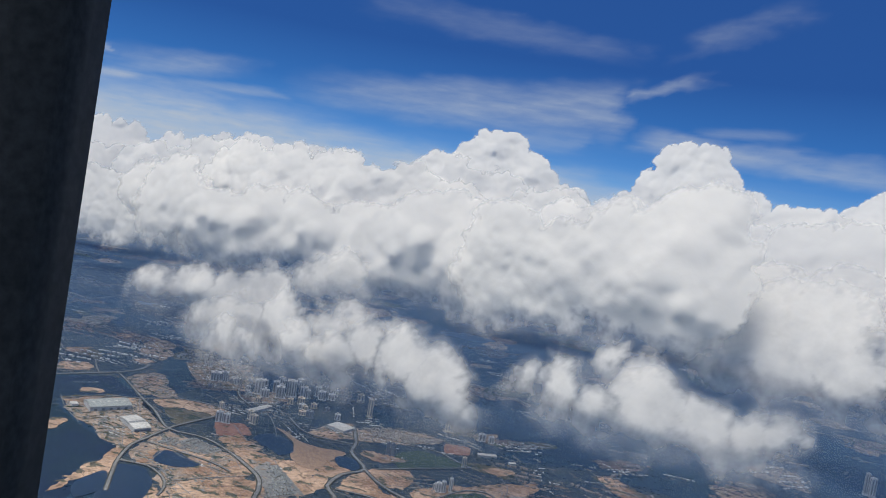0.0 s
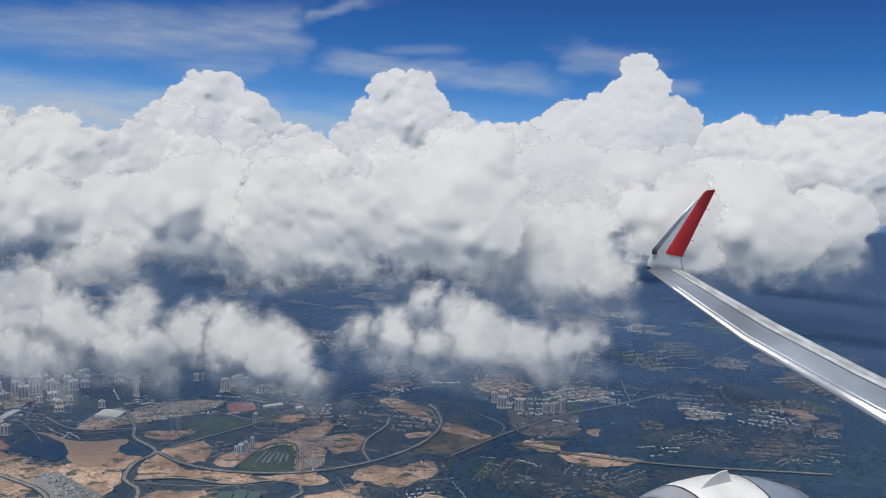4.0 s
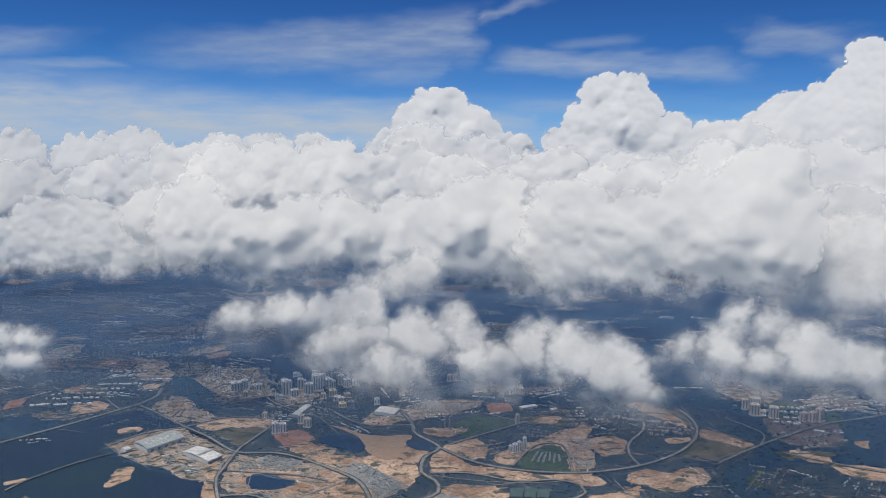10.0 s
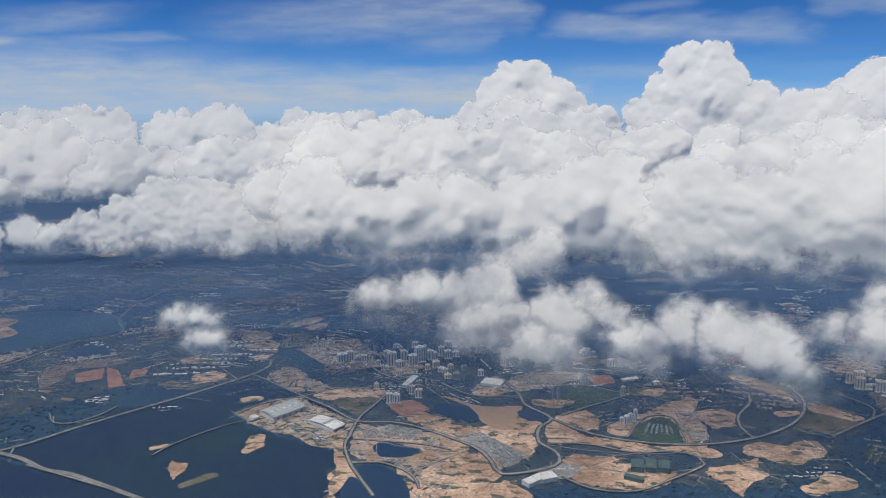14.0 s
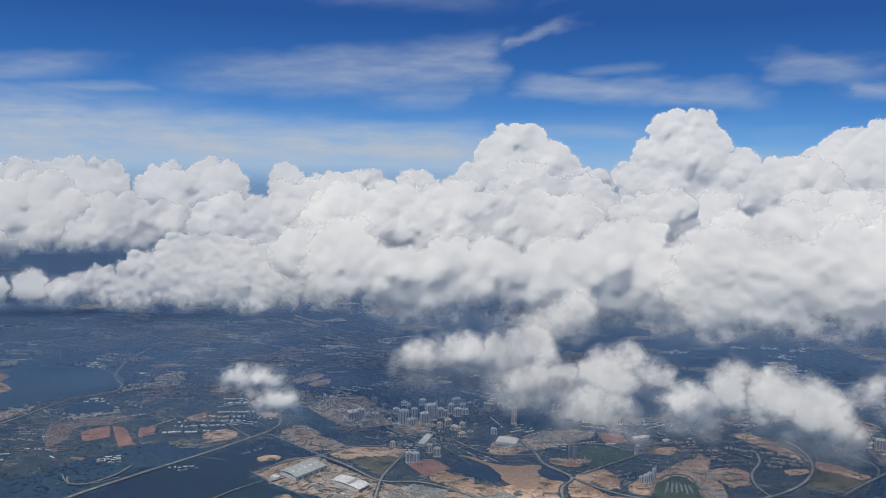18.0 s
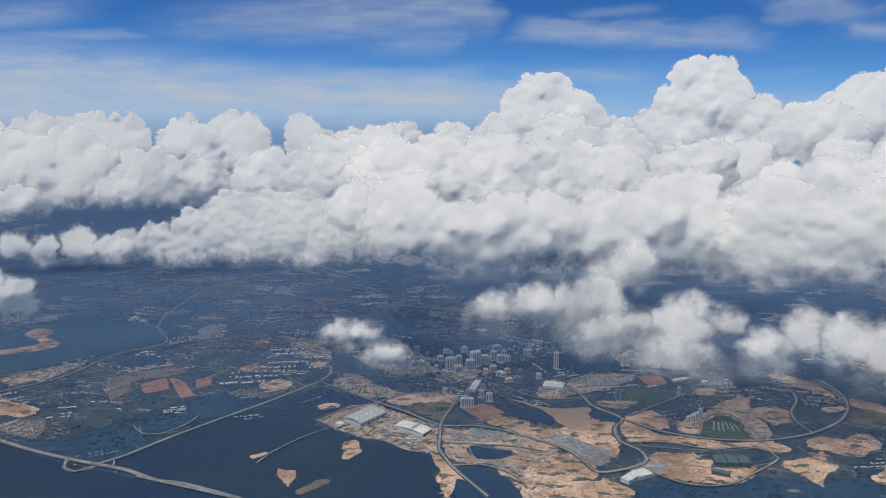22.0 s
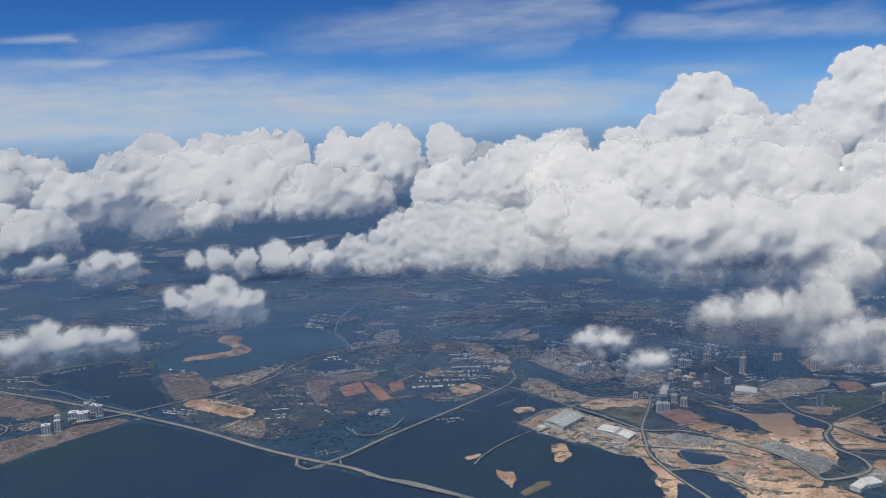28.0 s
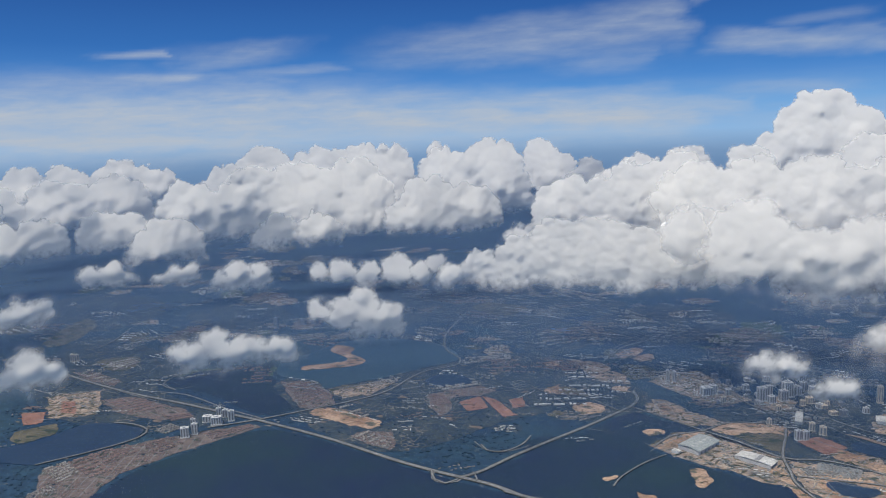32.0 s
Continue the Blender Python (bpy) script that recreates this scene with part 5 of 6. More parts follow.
for n, (kind, line) in enumerate(PATCHES):
    mat, name, label, cat = KINDS[kind]
    smooth_edge = kind == "forest"
    if kind in ("red", "housing", "site", "paved"):      # plots keep straight sides
        line = [(a[0] + (b[0] - a[0]) * t, a[1] + (b[1] - a[1]) * t) for a, b in zip(line, line[1:] + line[:1]) for t in (0.06, 0.94)]
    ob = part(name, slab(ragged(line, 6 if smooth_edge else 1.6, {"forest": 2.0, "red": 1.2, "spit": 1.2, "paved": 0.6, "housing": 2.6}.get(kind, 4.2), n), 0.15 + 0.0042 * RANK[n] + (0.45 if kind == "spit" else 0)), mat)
    tagged(ob, label, cat, "bare ground", "structure")
WATER_KINDS = {"lake": (LAKE, "lake", "calm blue-green lake with a curved shore"), "pond": (POND, "pond", "small dark still pond among cleared land"),
               "mud": (MUD, "pond", "shallow tan muddy pond beside bare earth")}
for n, (kind, line) in enumerate(WATERS):
    mat, name, label = WATER_KINDS[kind]
    tagged(part(name, slab(ragged(line, 5, 1.5, n + 90), 0.75 + 0.005 * n), mat), label, "water", kind="structure")
for n, (width, kind, line) in enumerate(ROADS):
    mid = curve_through(line, 8)
    z = 1.15 + 0.01 * n
    width = width * 0.85
    base = part("road", ribbon(mid, width * 1.15, z - 0.1), VERGE)
    tagged(base, "pale tan highway with two carriageways" if kind == "highway" else "pale grey road with sandy verges", "road", "roads", "structure")
    sides = (-0.27, 0.27) if kind == "highway" else (0.0,)
    for side in sides:
        lane = []
        for i, q in enumerate(mid):
            d = (mid[min(i + 1, len(mid) - 1)] - mid[max(i - 1, 0)]).normalized()
            lane.append(q + Vector((-d.y, d.x, 0)) * side * 0.75 * width)
        part("carriageway", ribbon(lane, width * (0.30 if len(sides) == 2 else 0.60), z + 0.1), ROAD, base)

for n, (width, line) in enumerate(LANES):
    tagged(part("lane", ribbon(curve_through(line, 6), width * 0.8, 0.80 + 0.0042 * n, 0.1), ROAD), "narrow pale lane across the plain", "road", "lanes", "structure")

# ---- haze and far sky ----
# level sheet whose blue stands in for haze in the air
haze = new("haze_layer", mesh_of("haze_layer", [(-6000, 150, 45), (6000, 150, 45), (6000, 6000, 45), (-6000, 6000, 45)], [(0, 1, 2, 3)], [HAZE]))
tagged(haze, "flat blue sheet painted as haze over the plain", "haze", kind="stuff")

def fbm(u, v, seed, octaves=5):
    """Smooth fractal noise from 0 to 1 on arrays."""
    gen = np.random.default_rng(seed)
    table = gen.random((256, 256))
    total, weight, amp = 0.0, 0.0, 1.0
    for _ in range(octaves):
        i, j = np.floor(u).astype(int), np.floor(v).astype(int)
        a, b = u - i, v - j
        a, b = a * a * (3 - 2 * a), b * b * (3 - 2 * b)
        q = lambda x, y: table[x % 256, y % 256]
        total = total + amp * ((q(i, j) * (1 - a) + q(i + 1, j) * a) * (1 - b) + (q(i, j + 1) * (1 - a) + q(i + 1, j + 1) * a) * b)
        weight, amp, u, v = weight + amp, amp * 0.55, u * 2.03 + 17.1, v * 2.03 + 5.7
    return total / weight


def far_sky():
    """The sky far behind, with high thin cloud streak by streak."""
    az, el = np.meshgrid(np.arange(-66, 56, 0.25), np.arange(-6, 24, 0.16))
    warp = (fbm(az * 0.16, el * 0.7, 3) - 0.5) * 2.0
    curl = (fbm(az * 0.34 + 11, el * 1.1 + 5, 8) - 0.5) * 2.6
    ragged_end = (fbm(az * 0.5 + 7, el * 1.1, 41) - 0.5) * 2.4
    density = np.zeros_like(az)
    for n, (left, right, low_end, high_end, half_a, half_b, strength, fade_a, fade_b) in enumerate(CIRRUS):
        u = np.clip((az + warp + curl + ragged_end - left) / (right - left), -0.2, 1.2)
        half = half_a + (half_b - half_a) * u
        v = (el - low_end - (high_end - low_end) * u + (warp * 0.35 + curl * 0.45) * np.minimum(half, 0.9)) / (half * 1.8)
        span = right - left
        ends = np.clip(u * span / fade_a, 0, 1) * np.clip((1 - u) * span / fade_b, 0, 1)
        fibre = fbm(az * 0.30 + 40 * n, (el - (high_end - low_end) * u) * 1.9 + 9 * n, 20 + n)
        density = np.maximum(density, strength * np.clip(1 - v * v, 0, 1) ** 1.6 * ends * ends * (3 - 2 * ends) * np.clip(0.35 + 1.25 * fibre, 0, 1.2))
    pale = np.exp(-((el - 1.0) / 2.6) ** 2) * 0.30 * np.clip(fbm(az * 0.10 + 3, el * 0.9, 77) * 1.9 - 0.45, 0.1, 1)
    density = np.clip(1 - (1 - density) * (1 - pale), 0, 0.92)
    a, e = np.radians(az), np.radians(el)
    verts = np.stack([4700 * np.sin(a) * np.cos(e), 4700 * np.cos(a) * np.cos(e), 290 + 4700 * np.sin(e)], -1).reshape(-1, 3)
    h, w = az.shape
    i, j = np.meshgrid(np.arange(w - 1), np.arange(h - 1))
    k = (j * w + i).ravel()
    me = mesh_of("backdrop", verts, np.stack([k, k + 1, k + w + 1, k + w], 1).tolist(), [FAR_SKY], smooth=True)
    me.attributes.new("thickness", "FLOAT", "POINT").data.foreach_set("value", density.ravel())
    return tagged(new("backdrop", me), "deep blue sky with wispy white cirrus streaks above painted haze", "backdrop", kind="structure")


far_sky()


# ---- cumulus ----
def ball(level):
    bm = bmesh.new()
    bmesh.ops.create_icosphere(bm, subdivisions=level, radius=1)
    v = np.array([q.co[:] for q in bm.verts])
    f = np.array([[q.index for q in p.verts] for p in bm.faces])
    bm.free()
    return v, f


BALL = {1: ball(1), 2: ball(2), 3: ball(3)}
BASE = 150.0


def raw_mesh(name, verts, faces, mat):
    me = bpy.data.meshes.new(name)
    me.vertices.add(len(verts))
    me.vertices.foreach_set("co", np.ascontiguousarray(verts, dtype=np.float32).ravel())
    me.loops.add(faces.size)
    me.loops.foreach_set("vertex_index", np.ascontiguousarray(faces, dtype=np.int32).ravel())
    me.polygons.add(len(faces))
    me.polygons.foreach_set("loop_start", np.arange(0, faces.size, 3, dtype=np.int32))
    me.update()
    me.materials.append(mat)
    return me


def cells(u, v, seed):
    """Rounded bumps, 1 at the middle of each cell and near 0 in the creases."""
    gen = np.random.default_rng(seed)
    jx, jy = gen.random((64, 64)), gen.random((64, 64))
    i, j = np.floor(u).astype(int), np.floor(v).astype(int)
    best = np.full(u.shape, 9.0)
    for a in (-1, 0, 1):
        for b in (-1, 0, 1):
            p, q = (i + a) % 64, (j + b) % 64
            best = np.minimum(best, (i + a + jx[p, q] - u) ** 2 + (j + b + jy[p, q] - v) ** 2)
    return 1 - np.clip(best, 0, 1)


def smooth_max(values, sharp):
    top = values.max(0)
    return top + np.log(np.exp((values - top) * sharp).sum(0)) / sharp


#        softness above, below, billow size, billow depth, densest
LOOKS = {"tower": (2.6, 14.0, 0.42, 0.34, 1.0), "bank": (5.5, 22.0, 0.60, 0.32, 1.0), "low": (5.5, 17.0, 0.6, 0.24, 0.58), "small": (5.0, 11.0, 0.6, 0.32, 0.84)}


def cumulus(puffs, label, step, seed, kind):
    """A heap cloud: a melted body of puffs, and before it a soft billowing skin that thins out past the edge, with a flattened base."""
    gen = np.random.default_rng(seed)
    above, below, bump_size, bump_depth, densest = LOOKS[kind]
    p = np.array(puffs, float)
    low = min(p[:, 2].min() - 4, BASE + 18)
    top = new("cumulus_cloud")
    tagged(top, label, "cloud", "cumulus clouds")
    if kind != "low":
        verts, faces, count = [], [], 0
        for x, y, z, r in p:
            v, f = BALL[3]
            q = v * r * (np.array((0.46, 0.30, 0.26)) if kind in ("bank", "tower") else np.array((0.32, 0.32, 0.2))) + (x, y + r * 0.9 + 0.15 * max(z - low, 0), z + r * 0.05)
            q[:, 2] = np.maximum(q[:, 2], low + 18 + (q[:, 2] - low) * 0.1)
            verts.append(q)
            faces.append(f + count)
            count += len(v)
        body = new("cloud_body", raw_mesh("cloud_body", np.concatenate(verts), np.concatenate(faces), CLOUD_BODY))
        body.parent = top
        rem = body.modifiers.new("melt", "REMESH")
        rem.mode, rem.voxel_size, rem.use_smooth_shade = "VOXEL", step * 2.5, True

    # smaller puffs on the large ones
    more = [p]
    for x, y, z, r in p:
        many = {"tower": 44, "bank": 26, "low": 10, "small": 18}[kind]
        d = gen.normal(size=(many, 3))
        d[:, 2] = np.abs(d[:, 2]) - 0.35
        d[:, 1] = -0.7 * np.abs(d[:, 1]) + 0.2
        d /= np.linalg.norm(d, axis=1)[:, None]
        s = r * (0.5 - 0.38 * gen.random(many) ** 0.6)
        more.append(np.column_stack([np.array((x, y, z)) + d * (r * 0.95 - s * 0.45)[:, None], s]))
    b = np.concatenate(more)
    # the skin lies in the plane across the way from the flight line
    mid = p[:, :3].mean(0)
    ahead = Vector((mid[0] - 0.45 * np.clip(mid[0], -250, 250), mid[1], 0)).normalized()
    side = np.array((ahead.y, -ahead.x, 0))
    deep = np.array(ahead[:])
    off = b[:, :3] - mid
    bu, bv, bw, br = off @ side, b[:, 2], off @ deep, b[:, 3]
    big = np.median(p[:, 3])
    u, v = np.meshgrid(np.arange((bu - br).min() - 2 * above - 8, (bu + br).max() + 2 * above + 8, step), np.arange(low - below, (bv + br).max() + 2 * above + 6, step))
    size = big * bump_size
    wu, wv = u + (fbm(u / size, v / size, seed + 5) - 0.5) * size * 0.9, v + (fbm(u / size + 9, v / size, seed + 6) - 0.5) * size * 0.9
    bump = 0.60 * cells(wu / size, wv / size, seed) + 0.27 * cells(wu / size * 2.1, wv / size * 2.1, seed + 1) + 0.13 * cells(wu / size * 4.3, wv / size * 4.3, seed + 2) + 0.08 * cells(wu / size * 8.9, wv / size * 8.9, seed + 4)
    rolls = fbm(u / (size * 2.2), v / (size * 2.2), seed + 3)
    shape = np.full(u.shape, -1e9)
    front = np.full(u.shape, -1e9)
    sharp = 3.0 / big
    acc_s, acc_f = [], []
    torn = {"tower": 0.6, "bank": 0.9, "low": 1.5, "small": 1.3}[kind] * big
    tu = u + (fbm(u / big * 0.9 + 31, v / big * 1.3, seed + 7) - 0.5) * torn
    tv = v + (fbm(u / big * 0.9 + 57, v / big * 1.3, seed + 8) - 0.5) * torn * 0.7
    for i in range(len(b)):
        rise = v - bv[i]
        acc_s.append(br[i] - np.hypot(tu - bu[i], tv - bv[i]))
        q = np.hypot(u - bu[i], np.where(rise < 0, rise * (0.9 if kind == "low" else 0.65), rise)) / br[i]
        acc_f.append(-bw[i] + 0.72 * br[i] * np.where(q < 1.1, 1 - 0.64 * q * q, 0.2256 - 0.5 * (q - 1.1)))
        if len(acc_s) == 24 or i == len(b) - 1:
            shape = np.max(np.stack([shape, *acc_s]), 0)
            front = smooth_max(np.stack([front, *acc_f]), sharp * {"tower": 6, "bank": 5, "low": 3, "small": 5}[kind])
            acc_s, acc_f = [], []
    amp = bump_depth * big
    shape = shape + (bump - 0.55) * amp * 1.1 + (rolls - 0.5) * amp * 0.8
    front = front + (bump - 0.5) * amp * {"tower": 0.36, "bank": 0.30, "low": 0.2, "small": 0.3}[kind] + (rolls - 0.5) * amp * {"bank": 1.1, "tower": 0.6}.get(kind, 1.1)
    front = front - {"tower": 0.12, "bank": 0.15, "low": 0.25, "small": 0.1}[kind] * (v - low)      # heaps lean back towards their tops
    tall = (bv + br).max() - low
    under = np.clip((low + 0.55 * tall - v) / (0.55 * tall), 0, 1)
    front = front - {"tower": 0.04, "bank": 0.09, "low": 0.10, "small": 0.12}[kind] * tall * under * under      # and draw in towards their bases
    shape = np.minimum(shape, (v - low) * 0.75 + (rolls - 0.5) * below * 1.4)
    for _ in range({"tower": 2, "bank": 7, "low": 16, "small": 5}[kind]):
        front[1:-1, 1:-1] = 0.4 * front[1:-1, 1:-1] + 0.15 * (front[:-2, 1:-1] + front[2:, 1:-1] + front[1:-1, :-2] + front[1:-1, 2:])
    blend = np.clip((v - low) / (big * 1.2), 0, 1)
    soft = below + (above - below) * blend
    density = np.clip((shape + soft * 0.9) / (soft * 1.8), 0, 1) ** (0.9 if kind == "low" else 1.3) * densest
    grid = mid[None, None] * (1, 1, 0) + u[..., None] * side - front[..., None] * deep + v[..., None] * (0, 0, 1)
    h, w = u.shape
    keep = density > 0.003
    quad = keep[:-1, :-1] | keep[1:, :-1] | keep[:-1, 1:] | keep[1:, 1:]
    j, i = np.nonzero(quad)
    k = j * w + i
    used = np.unique(np.concatenate([k, k + 1, k + w, k + w + 1]))
    back = np.zeros(h * w, int)
    back[used] = np.arange(len(used))
    tri = np.concatenate([np.stack([k, k + 1, k + w + 1], 1), np.stack([k, k + w + 1, k + w], 1)])
    me = raw_mesh("cloud_skin", grid.reshape(-1, 3)[used], back[tri], MIST[kind])
    me.polygons.foreach_set("use_smooth", [True] * len(me.polygons))
    me.attributes.new("thickness", "FLOAT", "POINT").data.foreach_set("value", density.ravel()[used].astype(np.float32))
    skin = new("cloud_skin", me)
    skin.parent = top
    tagged(skin, "soft billowing edge of thin cloud")
    return top


for n, (key, puffs) in enumerate(PUFFS.items()):
    far = sum(math.hypot(p[0], p[1]) for p in puffs) / len(puffs)
    if key.startswith("small"):
        label, kind = "small white fair-weather cumulus puff", "small"
    elif key.startswith(("tower", "far", "west")):
        label, kind = "tall bright white cumulus tower with cauliflower top", "tower"
    elif key.startswith(("low", "tongue", "front_east_a")):
        label, kind = "low ragged grey-white cloud over the town", "low"
    else:
        label, kind = "broad white cumulus bank with grey base", "tower" if key.startswith(("slope", "main_middle")) else "bank"
    cumulus(puffs, label, max(1.0, far * 0.0019), n, kind)

# ---- buildings ----
WALLS = {"white": (WHITE, "white tower block of flats with dark window strips"), "cream": (CREAM, "cream tower block of flats with dark window strips"),
         "pink": (PINK, "pinkish block of flats with dark window strips"), "grey": (GREY, "blue-grey office tower with dark window strips")}


def dry(spots):
    """Keeps the places that are off the water and off the roads."""
    spots = np.asarray(spots, float).reshape(-1, 2)
    keep = np.ones(len(spots), bool)
    for kind, line in WATERS:
        keep &= ~inside(spots, line)
    for width, kind, line in ROADS:
        for q in curve_through(line, 6):
            keep &= ((spots - np.array(q.xy)) ** 2).sum(1) > (width * 0.75 + 1.5) ** 2
    return keep


def tower_block(kind, x, y, width, height, turn):
    mat, label = WALLS[kind]
    top = new("apartment_block")
    tagged(top, label, "building", "blocks of flats")
    top.matrix_basis = pose(x, y, 0, 0, 0, turn)
    w, d = width / 2, width * 0.36
    part("body", box_bm(-w, w, -d, d, -0.5, height, 0.08), mat, top)
    part("plinth", box_bm(-w * 1.12, w * 1.2, -d * 1.3, d * 1.1, -0.5, height * 0.09, 0.08), mat, top)
    part("parapet", box_bm(-w * 1.03, w * 1.03, -d * 1.05, d * 1.05, height - 0.02, height + 0.5, 0.05), mat, top)
    part("lift_housing", box_bm(-w * 0.35, w * 0.3, -d * 0.5, d * 0.4, height + 0.4, height + 1.8, 0.05), mat, top)
    cols = max(2, int(width / 2.6))
    for i in range(cols):
        cx = -w + (i + 0.5) * width / cols
        for side in (-1, 1):
            part("window_strip", box_bm(cx - width / cols * 0.22, cx + width / cols * 0.22, side * d - 0.06, side * d + 0.06, height * 0.12, height * 0.95), STRIP, top)
    for side in (-1, 1):
        part("window_strip", box_bm(side * w - 0.06, side * w + 0.06, -d * 0.3, d * 0.3, height * 0.12, height * 0.95), STRIP, top)
    return top


for g, (kind, blocks) in enumerate(TOWERS):
    for i, (x, y, w, h) in enumerate(blocks):
        tower_block(kind, x, y, max(w, 3.5) * (0.78, 0.9, 0.84)[i % 3], max(h, 4.0) * (1.0, 0.9, 1.04, 0.95)[i % 4], (22, -8, 35, 12)[g % 4] + 3 * (i % 3))

# lower blocks packed round the towers of the town
town = random.Random(31)
for n in range(46):
    x, y = town.uniform(-205, -45), town.uniform(795, 915)
    if dry([(x, y)])[0] and all(math.hypot(x - b[0], y - b[1]) > 9 for _, blocks in TOWERS for b in blocks):
        tower_block(town.choice(("white", "cream", "white", "grey")), x, y, town.uniform(4.0, 8.0), town.uniform(2.6, 7.0), 18 + town.uniform(-8, 8))

SHED_KINDS = {"grey": (SHED_GREY, "large warehouse with a pale grey-green sheet roof"), "white": (ROOF_WHITE, "long warehouse with a bright white arched roof"),
              "low": (ROOF_WHITE, "low white building with a flat roof"), "green": (ROOF_GREEN, "building under construction wrapped in green netting")}


def warehouse(kind, corners, height):
    roof_mat, label = SHED_KINDS[kind]
    c = [Vector((*q, 0)) for q in corners]
    mid = sum(c, Vector()) / 4
    top = new("warehouse")
    tagged(top, label, "building", "sheds and halls")
    along = ((c[1] - c[0]) + (c[2] - c[3])) / 2
    length, turn = along.length, math.degrees(math.atan2(along.y, along.x))
    side = Vector((-along.y, along.x, 0)).normalized()
    depth = abs((((c[3] - c[0]) + (c[2] - c[1])) / 2).dot(side))
    top.matrix_basis = pose(mid.x, mid.y, 0, 0, 0, turn)
    w, d = length / 2, max(depth, 2) / 2
    part("wall", box_bm(-w, w, -d, d, -0.5, height * 0.72), WHITE if kind != "green" else ROOF_GREEN, top, "white wall")
    bm = bmesh.new()
    rows = []
    n = 8
    for i in range(n + 1):
        t = i / n * 2 - 1
        z = height * 0.72 + height * (0.28 if kind in ("grey", "white") else 0.1) * (1 - t * t)
        rows.append([bm.verts.new((sx * w * 1.02, t * d * 1.04, z + dz)) for sx in (-1, 1) for dz in (0, 0.3)])
    for a, b in zip(rows, rows[1:]):
        bm.faces.new((a[1], a[3], b[3], b[1]))
        bm.faces.new((a[0], b[0], b[2], a[2]))
        bm.faces.new((a[0], a[1], b[1], b[0]))
        bm.faces.new((a[2], b[2], b[3], a[3]))
    bmesh.ops.recalc_face_normals(bm, faces=bm.faces[:])
    part("roof", bm, roof_mat, top)
    if kind in ("grey", "white"):
        for i in range(5):
            x = -w + (i + 0.7) * length / 5.4
            part("roof_light", box_bm(x - 1.2, x + 1.2, -d * 0.3, -d * 0.05, height * 0.98, height * 1.06), STRIP if kind == "white" else ROOF_WHITE, top)
            part("loading_door", box_bm(x - 1.4, x + 1.4, -d - 0.08, -d + 0.05, 0, height * 0.45), STRIP, top)
    return top


for row in SHEDS:
    warehouse(*row)


def house_shape(w, d, h, rise):
    """Vertices and faces of a small gabled house; the last four faces are its roof."""
    v = [(-w, -d, 0), (w, -d, 0), (w, d, 0), (-w, d, 0), (-w, -d, h), (w, -d, h), (w, d, h), (-w, d, h), (-w * 1.05, 0, h + rise), (w * 1.05, 0, h + rise),
         (-w * 1.08, -d * 1.15, h - 0.1), (w * 1.08, -d * 1.15, h - 0.1), (w * 1.08, d * 1.15, h - 0.1), (-w * 1.08, d * 1.15, h - 0.1)]
    f = [(0, 1, 5, 4), (1, 2, 6, 5), (2, 3, 7, 6), (3, 0, 4, 7), (4, 8, 7), (5, 6, 9), (10, 11, 9, 8), (12, 13, 8, 9)]
    return v, f


def houses(name, spots, wall, roof):
    """Many houses in one mesh; spots: x, y, turn in degrees, half width, half depth, height."""
    verts, faces, index = [], [], []
    for x, y, turn, w, d, h in spots:
        v, f = house_shape(w, d, h, d * 0.55)
        c, s = math.cos(radians(turn)), math.sin(radians(turn))
        base = len(verts)
        verts += [(x + a * c - b * s, y + a * s + b * c, z) for a, b, z in v]
        faces += [tuple(i + base for i in p) for p in f]
        index += [0] * 6 + [1] * 2
    return new(name, mesh_of(name, verts, faces, [wall, roof], index))


def dry_rows(rows):
    ok = dry([r[:2] for r in rows]) if rows else []
    return [r for r, good in zip(rows, ok) if good]


rng = random.Random(5)
for kind, corners, rows_n, count in TERRACES:
    a, b, c, d = [Vector((*q, 0)) for q in corners]
    top = new("terraced_housing")
    tagged(top, {"red": "rows of small red-roofed terraced houses", "white": "rows of small white houses on an estate", "grey": "rows of grey-roofed parked stalls and sheds"}[kind], "houses", "housing estates")
    roof = {"red": ROOF_RED, "white": DULL, "grey": ROOF_GREY}[kind]
    for r in range(rows_n):
        t = (r + 0.5) / rows_n
        p, q = a.lerp(d, t), b.lerp(c, t)
        span = (q - p).length / count
        turn = math.degrees(math.atan2(q.y - p.y, q.x - p.x))
        gap = (a.lerp(b, 0.5) - d.lerp(c, 0.5)).length / rows_n
        spots = []
        for i in range(count):
            if rng.random() < 0.14:
                continue
            m = p.lerp(q, (i + 0.5) / count)
            spots.append((m.x + rng.uniform(-.4, .4), m.y + rng.uniform(-.4, .4), turn + rng.uniform(-4, 4), min(span * 0.36, 2.6), min(gap * 0.20, 1.5), rng.uniform(1.1, 1.8)))
        row = houses("house_row", dry_rows(spots), DULL, roof)
        row.parent = top

def street(p, q, count, size, gen):
    """Places of a loose row of buildings from p to q."""
    p, q = Vector((*p, 0)), Vector((*q, 0))
    turn = math.degrees(math.atan2(q.y - p.y, q.x - p.x))
    span = (q - p).length / count
    rows = []
    for i in range(count):
        if gen.random() < 0.12:
            continue
        m = p.lerp(q, (i + gen.uniform(0.3, 0.7)) / count)
        w = span * gen.uniform(0.25, 0.48)
        rows.append((m.x + gen.uniform(-.8, .8), m.y + gen.uniform(-.8, .8), turn + gen.uniform(-5, 5) + (90 if gen.random() < 0.15 else 0), min(max(w, 0.45), 3.0) * min(1.0, size + 0.25), gen.uniform(0.55, 1.0) * size, gen.uniform(0.6, 1.4) * size))
    return dry_rows(rows)


